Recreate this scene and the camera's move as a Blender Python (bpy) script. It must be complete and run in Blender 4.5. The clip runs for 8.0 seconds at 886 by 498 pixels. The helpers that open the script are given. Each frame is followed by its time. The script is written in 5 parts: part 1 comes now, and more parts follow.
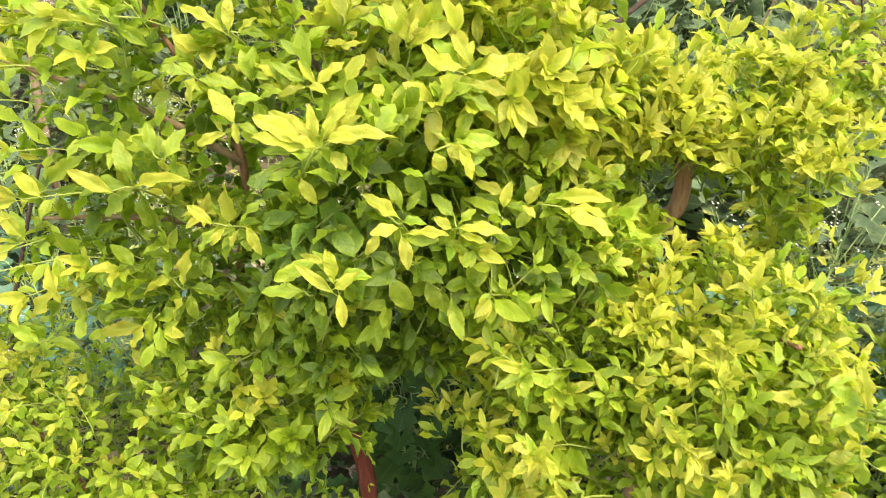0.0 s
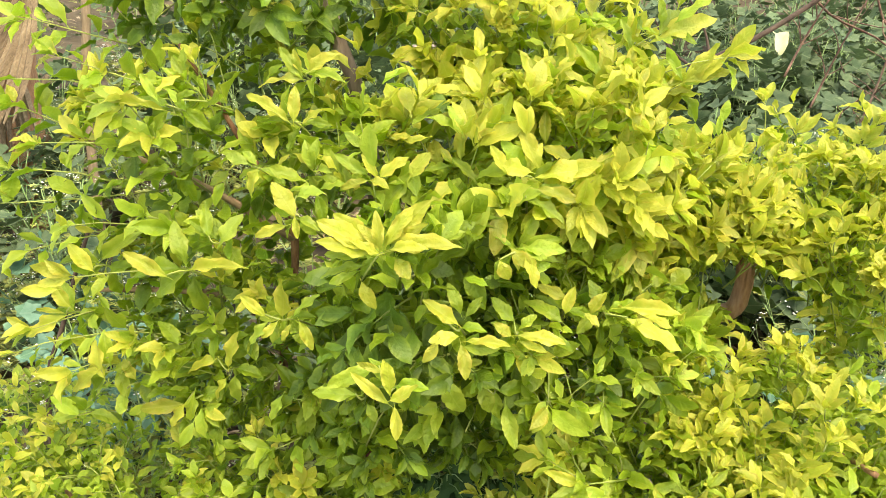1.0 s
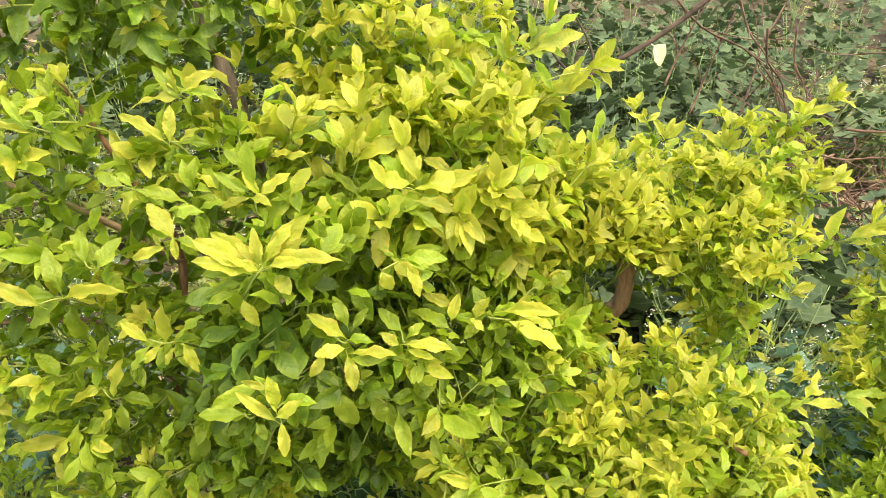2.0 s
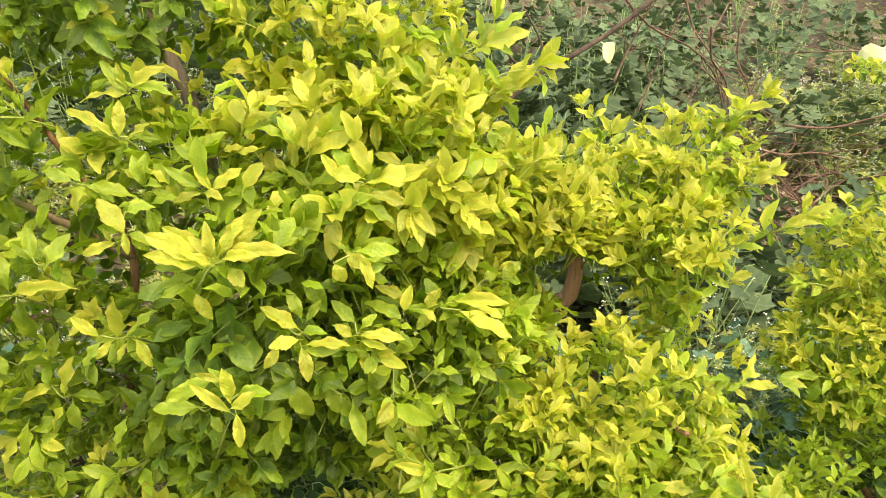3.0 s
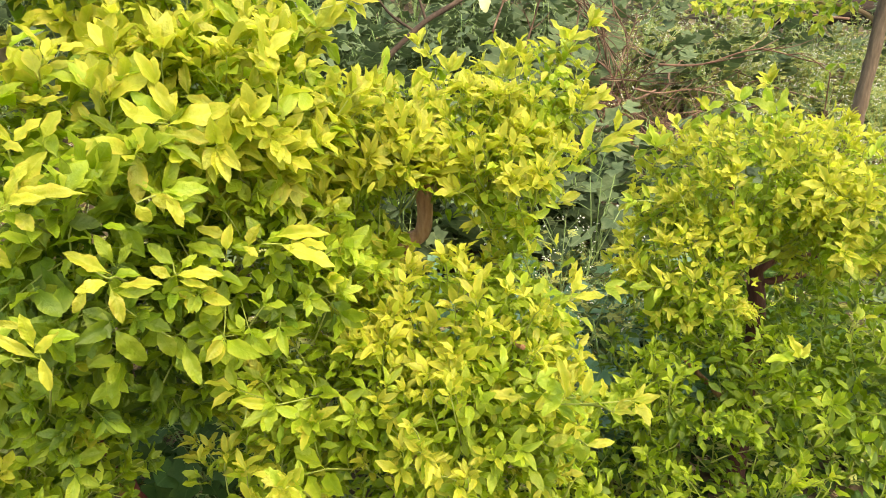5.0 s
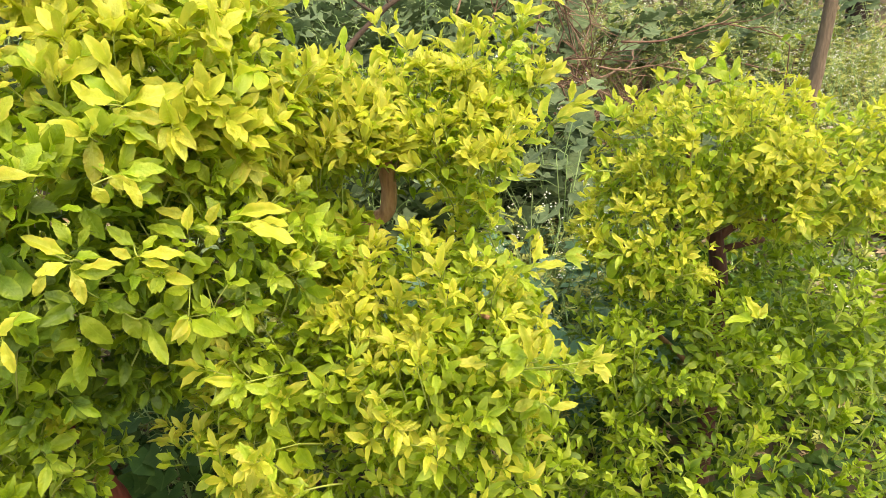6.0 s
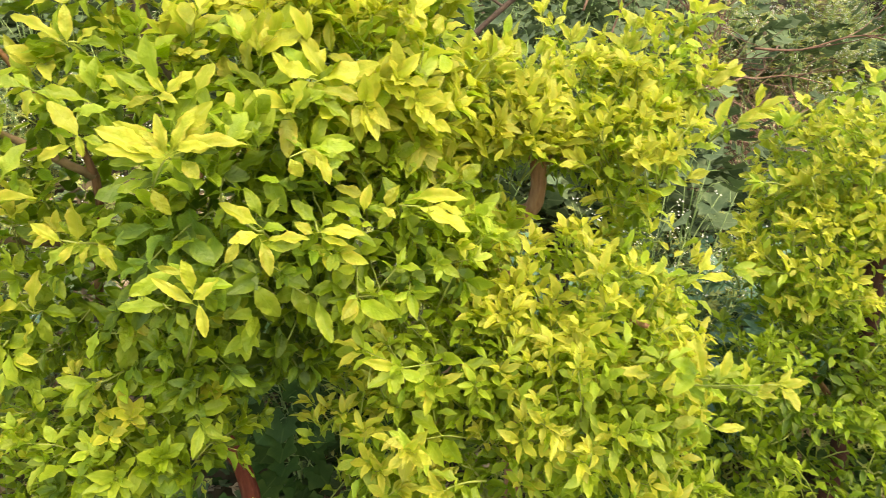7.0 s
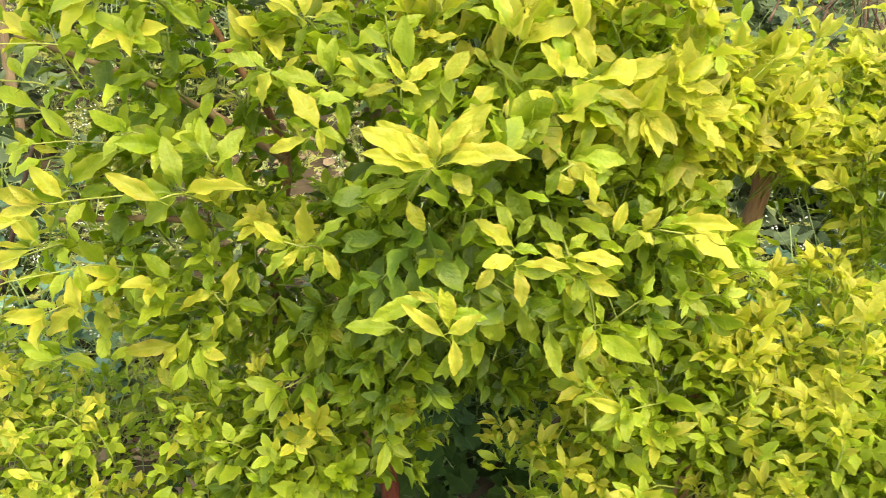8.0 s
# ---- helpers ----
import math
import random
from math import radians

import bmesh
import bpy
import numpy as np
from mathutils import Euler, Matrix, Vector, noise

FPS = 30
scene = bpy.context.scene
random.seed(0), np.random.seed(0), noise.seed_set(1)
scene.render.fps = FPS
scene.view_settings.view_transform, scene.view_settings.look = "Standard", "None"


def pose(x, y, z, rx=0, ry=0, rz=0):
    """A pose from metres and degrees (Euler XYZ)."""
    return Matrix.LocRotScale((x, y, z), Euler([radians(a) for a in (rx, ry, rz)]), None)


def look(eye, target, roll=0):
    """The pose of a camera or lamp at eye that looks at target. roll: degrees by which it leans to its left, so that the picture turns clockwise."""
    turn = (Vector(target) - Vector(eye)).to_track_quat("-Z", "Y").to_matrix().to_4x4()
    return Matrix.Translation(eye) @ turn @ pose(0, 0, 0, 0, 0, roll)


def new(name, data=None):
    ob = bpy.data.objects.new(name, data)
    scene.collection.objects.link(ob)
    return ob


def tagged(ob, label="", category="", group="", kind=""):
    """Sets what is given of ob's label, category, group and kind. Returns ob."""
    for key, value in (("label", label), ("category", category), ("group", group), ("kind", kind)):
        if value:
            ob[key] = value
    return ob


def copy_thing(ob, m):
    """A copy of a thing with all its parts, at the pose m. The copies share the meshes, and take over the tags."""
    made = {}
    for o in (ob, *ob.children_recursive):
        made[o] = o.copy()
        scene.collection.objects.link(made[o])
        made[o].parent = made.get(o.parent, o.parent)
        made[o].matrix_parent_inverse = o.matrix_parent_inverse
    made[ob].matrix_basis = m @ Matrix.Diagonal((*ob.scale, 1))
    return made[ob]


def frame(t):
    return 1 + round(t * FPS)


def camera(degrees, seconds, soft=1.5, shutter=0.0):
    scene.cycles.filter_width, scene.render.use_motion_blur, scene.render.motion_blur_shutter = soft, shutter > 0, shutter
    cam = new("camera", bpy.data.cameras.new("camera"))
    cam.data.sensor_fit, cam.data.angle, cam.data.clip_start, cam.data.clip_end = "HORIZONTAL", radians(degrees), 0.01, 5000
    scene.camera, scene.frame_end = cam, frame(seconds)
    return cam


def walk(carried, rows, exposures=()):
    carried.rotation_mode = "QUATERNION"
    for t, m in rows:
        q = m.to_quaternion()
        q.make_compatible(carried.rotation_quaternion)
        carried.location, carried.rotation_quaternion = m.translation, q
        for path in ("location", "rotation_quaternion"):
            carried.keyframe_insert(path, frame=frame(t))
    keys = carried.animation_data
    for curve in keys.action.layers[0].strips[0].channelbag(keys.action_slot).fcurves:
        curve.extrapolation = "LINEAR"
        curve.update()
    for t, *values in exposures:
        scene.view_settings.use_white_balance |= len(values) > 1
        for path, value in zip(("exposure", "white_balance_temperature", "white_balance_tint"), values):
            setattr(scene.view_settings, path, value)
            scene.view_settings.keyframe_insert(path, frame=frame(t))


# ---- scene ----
cam = camera(64.3, 8.0, 0.68, 0.18)
PATH = [
    (0, (0.023, -0.012, 1.466), (-0.014, 1.863, 0.771), 0.0),
    (0.5, (-0.011, 0.027, 1.497), (-0.142, 1.928, 0.889), 0.7),
    (1, (-0.019, 0.04, 1.528), (-0.141, 1.949, 0.944), 2.0),
    (1.5, (-0.006, 0.055, 1.533), (-0.062, 1.974, 0.97), 1.2),
    (1.7, (0.009, 0.033, 1.53), (0.053, 1.955, 0.979), 1.6),
    (2.8, (0.023, 0.013, 1.536), (0.22, 1.931, 1.003), 1.2),
    (3, (0.023, 0.001, 1.532), (0.266, 1.909, 0.985), 1.7),
    (3.5, (0.053, -0.015, 1.525), (0.358, 1.875, 0.947), 1.3),
    (4, (0.105, -0.04, 1.514), (0.479, 1.828, 0.905), 0.9),
    (4.5, (0.144, -0.062, 1.51), (0.563, 1.794, 0.896), 0.5),
    (5, (0.164, -0.069, 1.492), (0.596, 1.778, 0.858), -1.2),
    (5.2, (0.178, -0.079, 1.479), (0.626, 1.754, 0.816), -1.6),
    (6.3, (0.182, -0.099, 1.472), (0.673, 1.72, 0.802), -2.9),
    (6.5, (0.142, -0.085, 1.454), (0.573, 1.745, 0.773), -2.6),
    (7, (0.051, -0.04, 1.467), (0.338, 1.82, 0.791), 0.1),
    (7.5, (-0.048, 0.052, 1.485), (0.106, 1.915, 0.774), 2.9),
    (8, (-0.149, 0.122, 1.484), (-0.064, 1.964, 0.71), 2.8),
]
EXPOSURES = [
    (0.0, 2.44, 7770.0, 10.0), (0.5, 2.36, 7800.0, 10.0), (1.0, 2.34, 7800.0, 10.0), (1.5, 2.29, 7820.0, 10.0),
    (3.0, 2.25, 8480.0, 10.0), (4.0, 2.27, 8620.0, 10.0), (5.0, 2.27, 8680.0, 10.0), (6.5, 2.25, 8680.0, 10.0),
    (7.0, 2.23, 8620.0, 10.0), (7.5, 2.23, 8780.0, 10.0), (8.0, 2.25, 8400.0, 10.0),
]
walk(cam, [(t, look(eye, target, roll)) for t, eye, target, roll in PATH], exposures=EXPOSURES)

# ---- world, sun ----
SUN_ELEVATION, SUN_TURN = 58.0, 150.0      # degrees up; degrees clockwise from the y axis
world = bpy.data.worlds.new("sky")
world.use_nodes = True
scene.world = world
sky = world.node_tree.nodes.new("ShaderNodeTexSky")
sky.sky_type, sky.sun_disc = "NISHITA", False
sky.sun_elevation, sky.sun_rotation = radians(SUN_ELEVATION), radians(SUN_TURN)
sky.air_density, sky.dust_density, sky.ozone_density = 1.0, 3.0, 1.0
world.node_tree.links.new(sky.outputs[0], world.node_tree.nodes["Background"].inputs[0])
world.node_tree.nodes["Background"].inputs[1].default_value = 0.15
sun = new("sun", bpy.data.lights.new("sun", "SUN"))
sun.data.energy, sun.data.angle, sun.data.color = 0.46, radians(35), (1.0, 0.94, 0.82)
far = Vector((math.sin(radians(SUN_TURN)) * math.cos(radians(SUN_ELEVATION)),
              math.cos(radians(SUN_TURN)) * math.cos(radians(SUN_ELEVATION)), math.sin(radians(SUN_ELEVATION))))
sun.matrix_world = look(far * 30, (0, 0, 0))


# ---- materials ----
def blank(name):
    m = bpy.data.materials.new(name)
    m.use_nodes = True
    return m, m.node_tree.nodes, m.node_tree.links


def ramp(nodes, stops):
    r = nodes.new("ShaderNodeValToRGB")
    els = r.color_ramp.elements
    while len(els) < len(stops):
        els.new(0.5)
    for e, (p, c) in zip(els, stops):
        e.position, e.color = p, (*c, 1)
    return r


def maths(nodes, links, op, a, b=None, clamp=False):
    n = nodes.new("ShaderNodeMath")
    n.operation, n.use_clamp = op, clamp
    for i, v in enumerate((a, b)):
        if v is None:
            continue
        if isinstance(v, (int, float)):
            n.inputs[i].default_value = v
        else:
            links.new(v, n.inputs[i])
    return n.outputs[0]


def blend(nodes, links, fac, a, b, mode="MIX"):
    n = nodes.new("ShaderNodeMix")
    n.data_type, n.blend_type = "RGBA", mode
    for i, v in ((0, fac), (6, a), (7, b)):
        if isinstance(v, (int, float)):
            n.inputs[i].default_value = v
        elif isinstance(v, tuple):
            n.inputs[i].default_value = (*v, 1)
        else:
            links.new(v, n.inputs[i])
    return n.outputs[2]


def leaf_material(name, heart, rim, vein, light=0.35, rough=0.42, blotch=0.5, gloss=0.4):
    """A living leaf: greener heart, yellower rim, pale veins, a little light passing through."""
    m, nodes, links = blank(name)
    uv = nodes.new("ShaderNodeUVMap")
    split = nodes.new("ShaderNodeSeparateXYZ")
    links.new(uv.outputs[0], split.inputs[0])
    u, v = split.outputs[0], split.outputs[1]
    side = maths(nodes, links, "ABSOLUTE", maths(nodes, links, "SUBTRACT", u, 0.5))
    side = maths(nodes, links, "MULTIPLY", side, 2.0)
    place = nodes.new("ShaderNodeNewGeometry")
    info = nodes.new("ShaderNodeObjectInfo")
    chance = maths(nodes, links, "FRACT", maths(nodes, links, "ADD", info.outputs["Random"], place.outputs["Random Per Island"]))
    grain = nodes.new("ShaderNodeTexNoise")
    grain.inputs["Scale"].default_value, grain.inputs["Detail"].default_value = 55.0, 3.0
    links.new(place.outputs["Position"], grain.inputs["Vector"])
    pucker = nodes.new("ShaderNodeTexNoise")
    pucker.inputs["Scale"].default_value, pucker.inputs["Detail"].default_value = 260.0, 2.0
    links.new(place.outputs["Position"], pucker.inputs["Vector"])
    patch = maths(nodes, links, "MULTIPLY", maths(nodes, links, "SUBTRACT", grain.outputs[0], 0.5), blotch * 3.2)
    edge = maths(nodes, links, "ADD", maths(nodes, links, "POWER", side, 2.4), patch, True)
    tip = maths(nodes, links, "MULTIPLY", v, 0.25)
    edge = maths(nodes, links, "ADD", edge, tip, True)
    edge = maths(nodes, links, "ADD", edge, maths(nodes, links, "MULTIPLY", maths(nodes, links, "SUBTRACT", chance, 0.5), 0.7), True)
    col = blend(nodes, links, edge, heart, rim)
    # side veins leave the midrib in a feather
    slant = maths(nodes, links, "SUBTRACT", v, maths(nodes, links, "MULTIPLY", side, 0.22))
    wave = maths(nodes, links, "SINE", maths(nodes, links, "MULTIPLY", slant, 44.0))
    rib = maths(nodes, links, "SUBTRACT", 1.0, maths(nodes, links, "MULTIPLY", side, 14.0), True)
    lines = maths(nodes, links, "MAXIMUM", rib, maths(nodes, links, "MULTIPLY", maths(nodes, links, "POWER", maths(nodes, links, "MAXIMUM", wave, 0.0), 6.0), 0.13))
    col = blend(nodes, links, maths(nodes, links, "MULTIPLY", lines, 0.28), col, vein)
    hue = nodes.new("ShaderNodeHueSaturation")
    links.new(col, hue.inputs["Color"])
    links.new(maths(nodes, links, "ADD", 0.489, maths(nodes, links, "MULTIPLY", chance, 0.026)), hue.inputs["Hue"])
    links.new(maths(nodes, links, "ADD", 0.76, maths(nodes, links, "MULTIPLY", maths(nodes, links, "FRACT", maths(nodes, links, "MULTIPLY", chance, 7.3)), 0.40)), hue.inputs["Value"])
    col = hue.outputs[0]
    bump = nodes.new("ShaderNodeBump")
    bump.inputs["Strength"].default_value, bump.inputs["Distance"].default_value = 0.5, 0.0016
    links.new(maths(nodes, links, "ADD", maths(nodes, links, "MULTIPLY", wave, -0.12), maths(nodes, links, "MULTIPLY", pucker.outputs[0], 1.6)), bump.inputs["Height"])
    bsdf = nodes["Principled BSDF"]
    links.new(col, bsdf.inputs["Base Color"])
    links.new(bump.outputs[0], bsdf.inputs["Normal"])
    links.new(maths(nodes, links, "ADD", rough - 0.08, maths(nodes, links, "MULTIPLY", grain.outputs[0], 0.2)), bsdf.inputs["Roughness"])
    bsdf.inputs["Specular IOR Level"].default_value = gloss
    glow = nodes.new("ShaderNodeBsdfTranslucent")
    links.new(blend(nodes, links, 1.0, col, (0.90, 1.0, 0.70), "MULTIPLY"), glow.inputs[0])
    links.new(bump.outputs[0], glow.inputs["Normal"])
    mix = nodes.new("ShaderNodeMixShader")
    mix.inputs[0].default_value = light
    links.new(bsdf.outputs[0], mix.inputs[1])
    links.new(glow.outputs[0], mix.inputs[2])
    links.new(mix.outputs[0], nodes["Material Output"].inputs[0])
    return m


def rough_material(name, stops, scale=30.0, rough=0.85, stretch=(1, 1, 1), depth=0.004, speck=None):
    """Bark, soil, dry leaf: a coarse and a fine noise in the colour, and relief."""
    m, nodes, links = blank(name)
    where = nodes.new("ShaderNodeTexCoord")
    shape = nodes.new("ShaderNodeMapping")
    shape.inputs["Scale"].default_value = stretch
    links.new(where.outputs["Object"], shape.inputs[0])
    big, fine = nodes.new("ShaderNodeTexNoise"), nodes.new("ShaderNodeTexNoise")
    for n, s, d in ((big, scale * 0.17, 4.0), (fine, scale, 8.0)):
        n.inputs["Scale"].default_value, n.inputs["Detail"].default_value = s, d
        links.new(shape.outputs[0], n.inputs["Vector"])
    r = ramp(nodes, stops)
    info, place = nodes.new("ShaderNodeObjectInfo"), nodes.new("ShaderNodeNewGeometry")
    chance = maths(nodes, links, "FRACT", maths(nodes, links, "ADD", info.outputs["Random"], place.outputs["Random Per Island"]))
    mixed = maths(nodes, links, "ADD", maths(nodes, links, "MULTIPLY", big.outputs[0], 0.55), maths(nodes, links, "MULTIPLY", fine.outputs[0], 0.45))
    mixed = maths(nodes, links, "ADD", mixed, maths(nodes, links, "MULTIPLY", maths(nodes, links, "SUBTRACT", chance, 0.5), 0.22))
    links.new(mixed, r.inputs[0])
    bsdf = nodes["Principled BSDF"]
    links.new(r.outputs[0], bsdf.inputs["Base Color"])
    bsdf.inputs["Roughness"].default_value = rough
    bsdf.inputs["Specular IOR Level"].default_value = 0.25
    bump = nodes.new("ShaderNodeBump")
    bump.inputs["Strength"].default_value, bump.inputs["Distance"].default_value = 0.8, depth
    links.new(fine.outputs[0], bump.inputs["Height"])
    links.new(bump.outputs[0], bsdf.inputs["Normal"])
    return m


GOLD = leaf_material("golden_leaf", (0.40, 0.465, 0.047), (0.645, 0.560, 0.092), (0.60, 0.58, 0.15), 0.55, 0.38, gloss=0.38)
LIME = leaf_material("lime_leaf", (0.295, 0.420, 0.034), (0.46, 0.530, 0.064), (0.44, 0.54, 0.12), 0.55, 0.38, gloss=0.38)
GREEN = leaf_material("green_leaf", (0.172, 0.275, 0.014), (0.315, 0.405, 0.028), (0.27, 0.40, 0.08), 0.50, 0.40, gloss=0.36)
# older leaf, darkened further to stand for the shrub's own shade
DEEP = leaf_material("shade_deep_leaf", (0.080, 0.150, 0.011), (0.178, 0.260, 0.020), (0.15, 0.26, 0.05), 0.40, 0.42, gloss=0.34)
LEAVES = (GOLD, LIME, GREEN, DEEP)
MALLOW = leaf_material("grey_green_leaf", (0.064, 0.103, 0.047), (0.138, 0.18, 0.087), (0.30, 0.35, 0.19), 0.16, 0.7, 0.5, 0.12)
TEAL = leaf_material("blue_green_leaf", (0.078, 0.180, 0.100), (0.160, 0.285, 0.180), (0.28, 0.36, 0.23), 0.2, 0.6, 0.5, 0.3)
WEED = leaf_material("weed_leaf", (0.25, 0.28, 0.075), (0.43, 0.45, 0.15), (0.38, 0.42, 0.18), 0.25, 0.7, 0.6, 0.12)
# weed leaf with the shade under the shrubs put into its colour
SHADE_WEED = leaf_material("shade_darkened_leaf", (0.030, 0.070, 0.016), (0.062, 0.115, 0.024), (0.11, 0.17, 0.05), 0.12, 0.7, 0.4, 0.1)
CREAM = leaf_material("pale_leaf", (0.66, 0.66, 0.36), (0.74, 0.70, 0.42), (0.7, 0.68, 0.45), 0.3, 0.6, 0.3, 0.2)
STEM = rough_material("young_stem", ((0.3, (0.17, 0.22, 0.04)), (0.7, (0.33, 0.38, 0.09))), 60, 0.6, depth=0.001)
GRASS = rough_material("grass_stalk", ((0.3, (0.14, 0.24, 0.07)), (0.7, (0.26, 0.36, 0.14))), 60, 0.6, depth=0.001)
OLD = rough_material("old_twig", ((0.3, (0.03, 0.02, 0.014)), (0.7, (0.115, 0.08, 0.055))), 70, 0.85, depth=0.002)
TWIG = rough_material("twig_bark", ((0.3, (0.13, 0.085, 0.045)), (0.7, (0.30, 0.22, 0.12))), 90, 0.8, depth=0.002)
BARK = rough_material("brown_bark", ((0.28, (0.09, 0.045, 0.022)), (0.5, (0.28, 0.15, 0.075)), (0.75, (0.46, 0.30, 0.17))), 45, 0.85, (3, 3, 0.7), 0.006)
CHAR = rough_material("dark_wood", ((0.3, (0.012, 0.009, 0.007)), (0.6, (0.04, 0.028, 0.02)), (0.8, (0.09, 0.065, 0.05))), 30, 0.9, (0.7, 3, 3), 0.006)
RED = rough_material("red_bark", ((0.3, (0.045, 0.011, 0.008)), (0.6, (0.125, 0.032, 0.019)), (0.8, (0.21, 0.08, 0.05))), 40, 0.8, (3, 3, 0.7), 0.005)
MAROON = rough_material("maroon_bark", ((0.3, (0.035, 0.012, 0.009)), (0.6, (0.085, 0.035, 0.024)), (0.8, (0.16, 0.09, 0.06))), 40, 0.8, (3, 3, 0.7), 0.005)
DUSK = rough_material("dusky_bark", ((0.3, (0.06, 0.042, 0.03)), (0.55, (0.15, 0.108, 0.072)), (0.8, (0.26, 0.20, 0.14))), 40, 0.85, (3, 3, 0.6), 0.006)
GREY = rough_material("grey_bark", ((0.3, (0.10, 0.075, 0.055)), (0.55, (0.24, 0.185, 0.14)), (0.8, (0.40, 0.34, 0.28))), 40, 0.85, (3, 3, 0.6), 0.006)
DEAD = rough_material("dead_stem", ((0.3, (0.06, 0.028, 0.019)), (0.55, (0.165, 0.100, 0.066)), (0.8, (0.31, 0.225, 0.155))), 70, 0.85, depth=0.002)
STRAW = rough_material("dry_frond", ((0.3, (0.07, 0.048, 0.025)), (0.55, (0.19, 0.14, 0.078)), (0.8, (0.33, 0.26, 0.155))), 45, 0.75, (4, 4, 0.5), 0.002)
LITTER = rough_material("dead_leaf", ((0.25, (0.11, 0.07, 0.04)), (0.5, (0.27, 0.20, 0.12)), (0.8, (0.48, 0.41, 0.29))), 40, 0.85, depth=0.002)
SOIL = rough_material("soil", ((0.25, (0.03, 0.023, 0.013)), (0.5, (0.09, 0.072, 0.042)), (0.75, (0.19, 0.155, 0.098))), 14, 0.95, depth=0.02)
PETAL = rough_material("white_petal", ((0.2, (0.58, 0.58, 0.48)), (0.8, (0.74, 0.74, 0.68))), 90, 0.7, depth=0.001)
rng = random.Random(11)


# ---- shapes ----
def leaf_shape(kind, level=2):
    """One toothed, pointed leaf along y, 1 long, folded at the midrib: vertices, faces, uv. The kinds differ in fold, arch, bend, waviness and twist."""
    wide, fold, curl, bend, wavy, twist = ((0.23, 0.45, 0.22, 0.08, 0.20, 0.2), (0.25, 0.22, 0.55, -0.16, 0.22, -0.3), (0.22, 0.70, 0.30, 0.16, 0.14, 0.2),
                                           (0.25, 0.30, -0.25, -0.10, 0.22, 0.4), (0.23, 0.55, 0.70, 0.12, 0.18, -0.3), (0.26, 0.15, 0.30, 0.05, 0.16, 0.5),
                                           (0.24, 0.85, 0.50, -0.12, 0.16, -0.4))[kind]
    n = (7, 8, 15)[level]
    cols = ((-1, 0, 1), (-1, -0.5, 0, 0.5, 1), (-1, -0.66, -0.33, 0, 0.33, 0.66, 1))[level]
    w = len(cols)
    verts, uvs, faces = [(0.012 * s, -0.16, -0.03) for s in cols], [(0.5 + 0.03 * s, 0) for s in cols], []
    for j in range(n):
        v = j / (n - 1)
        h = max(0.04, math.sin(math.pi / 2 * v / 0.46)) ** 0.95 if v < 0.46 else max(0.0, math.cos(math.pi / 2 * (v - 0.46) / 0.54)) ** 0.70
        tooth = 1.0 + (1 if j % 2 else -1) * (0.3 < v < 0.97) * (0.0, 0.015, 0.045)[level]
        turn = twist * (v - 0.3)
        for s in cols:
            x = s * h * wide * (tooth if abs(s) == 1 else 1.0)
            ruffle = 0.05 * math.sin(15 * v + 2 * kind + (1.7 if s > 0 else 0.0)) * s * s * min(1.0, 2.2 * h)
            quilt = 0.004 * math.sin(40 * (v - 0.22 * abs(s))) * h * (1 - abs(s)) * (level == 2)
            z = abs(x) * fold * (1.25 - 0.45 * abs(s)) + 1.2 * wavy * x * math.sin(6.5 * v + kind) + ruffle + quilt
            x, z = x * math.cos(turn) - z * math.sin(turn), x * math.sin(turn) + z * math.cos(turn)
            verts.append((x + bend * v * v, v - 0.10 * abs(curl) * v * v, z - curl * v * v * 0.6))
            uvs.append((0.5 + 0.5 * s * min(1.0, h + 0.02), 0.02 + 0.98 * v))
    for j in range(n):
        faces += [(w * j + i, w * j + i + 1, w * j + i + 1 + w, w * j + i + w) for i in range(w - 1)]
    return np.array(verts), faces, np.array(uvs)


def scrap_shape(kind):
    """A shrivelled fallen leaf in a few faces."""
    r = random.Random(40 + kind)
    rim = [(0, 0), (0.24, 0.3), (0.22, 0.65), (0, 1), (-0.22, 0.65), (-0.24, 0.3)]
    verts = [(0.0, 0.45, -0.06)] + [(x, y, r.uniform(-0.05, 0.16)) for x, y in rim]
    return np.array(verts), [(0, k + 1, (k + 1) % 6 + 1) for k in range(6)], np.array([(0.5, 0.45)] + [(0.5 + 2 * x, y) for x, y in rim])


def lobed_shape(kind):
    """A round leaf with five shallow lobes, cupped, its stalk at the middle of one side."""
    r = random.Random(70 + kind)
    verts, uvs, n = [(0.0, 0.28, 0.0)], [(0.5, 0.5)], 18
    for i in range(n + 1):
        a = math.radians(-160 + 320 * i / n) + math.pi / 2
        lobe = 0.42 + 0.075 * math.cos(5 * (a - math.pi / 2)) + 0.02 * (i % 2) + r.uniform(-0.02, 0.02)
        x, y = lobe * math.cos(a), 0.28 + lobe * math.sin(a)
        verts.append((x, y, 0.08 + 0.025 * math.cos(5 * (a - math.pi / 2)) + r.uniform(-0.03, 0.03)))
        uvs.append((0.5 + x, 0.5 + 0.5 * (y - 0.28)))
    return np.array(verts), [(0, i + 1, i + 2) for i in range(n)], np.array(uvs)


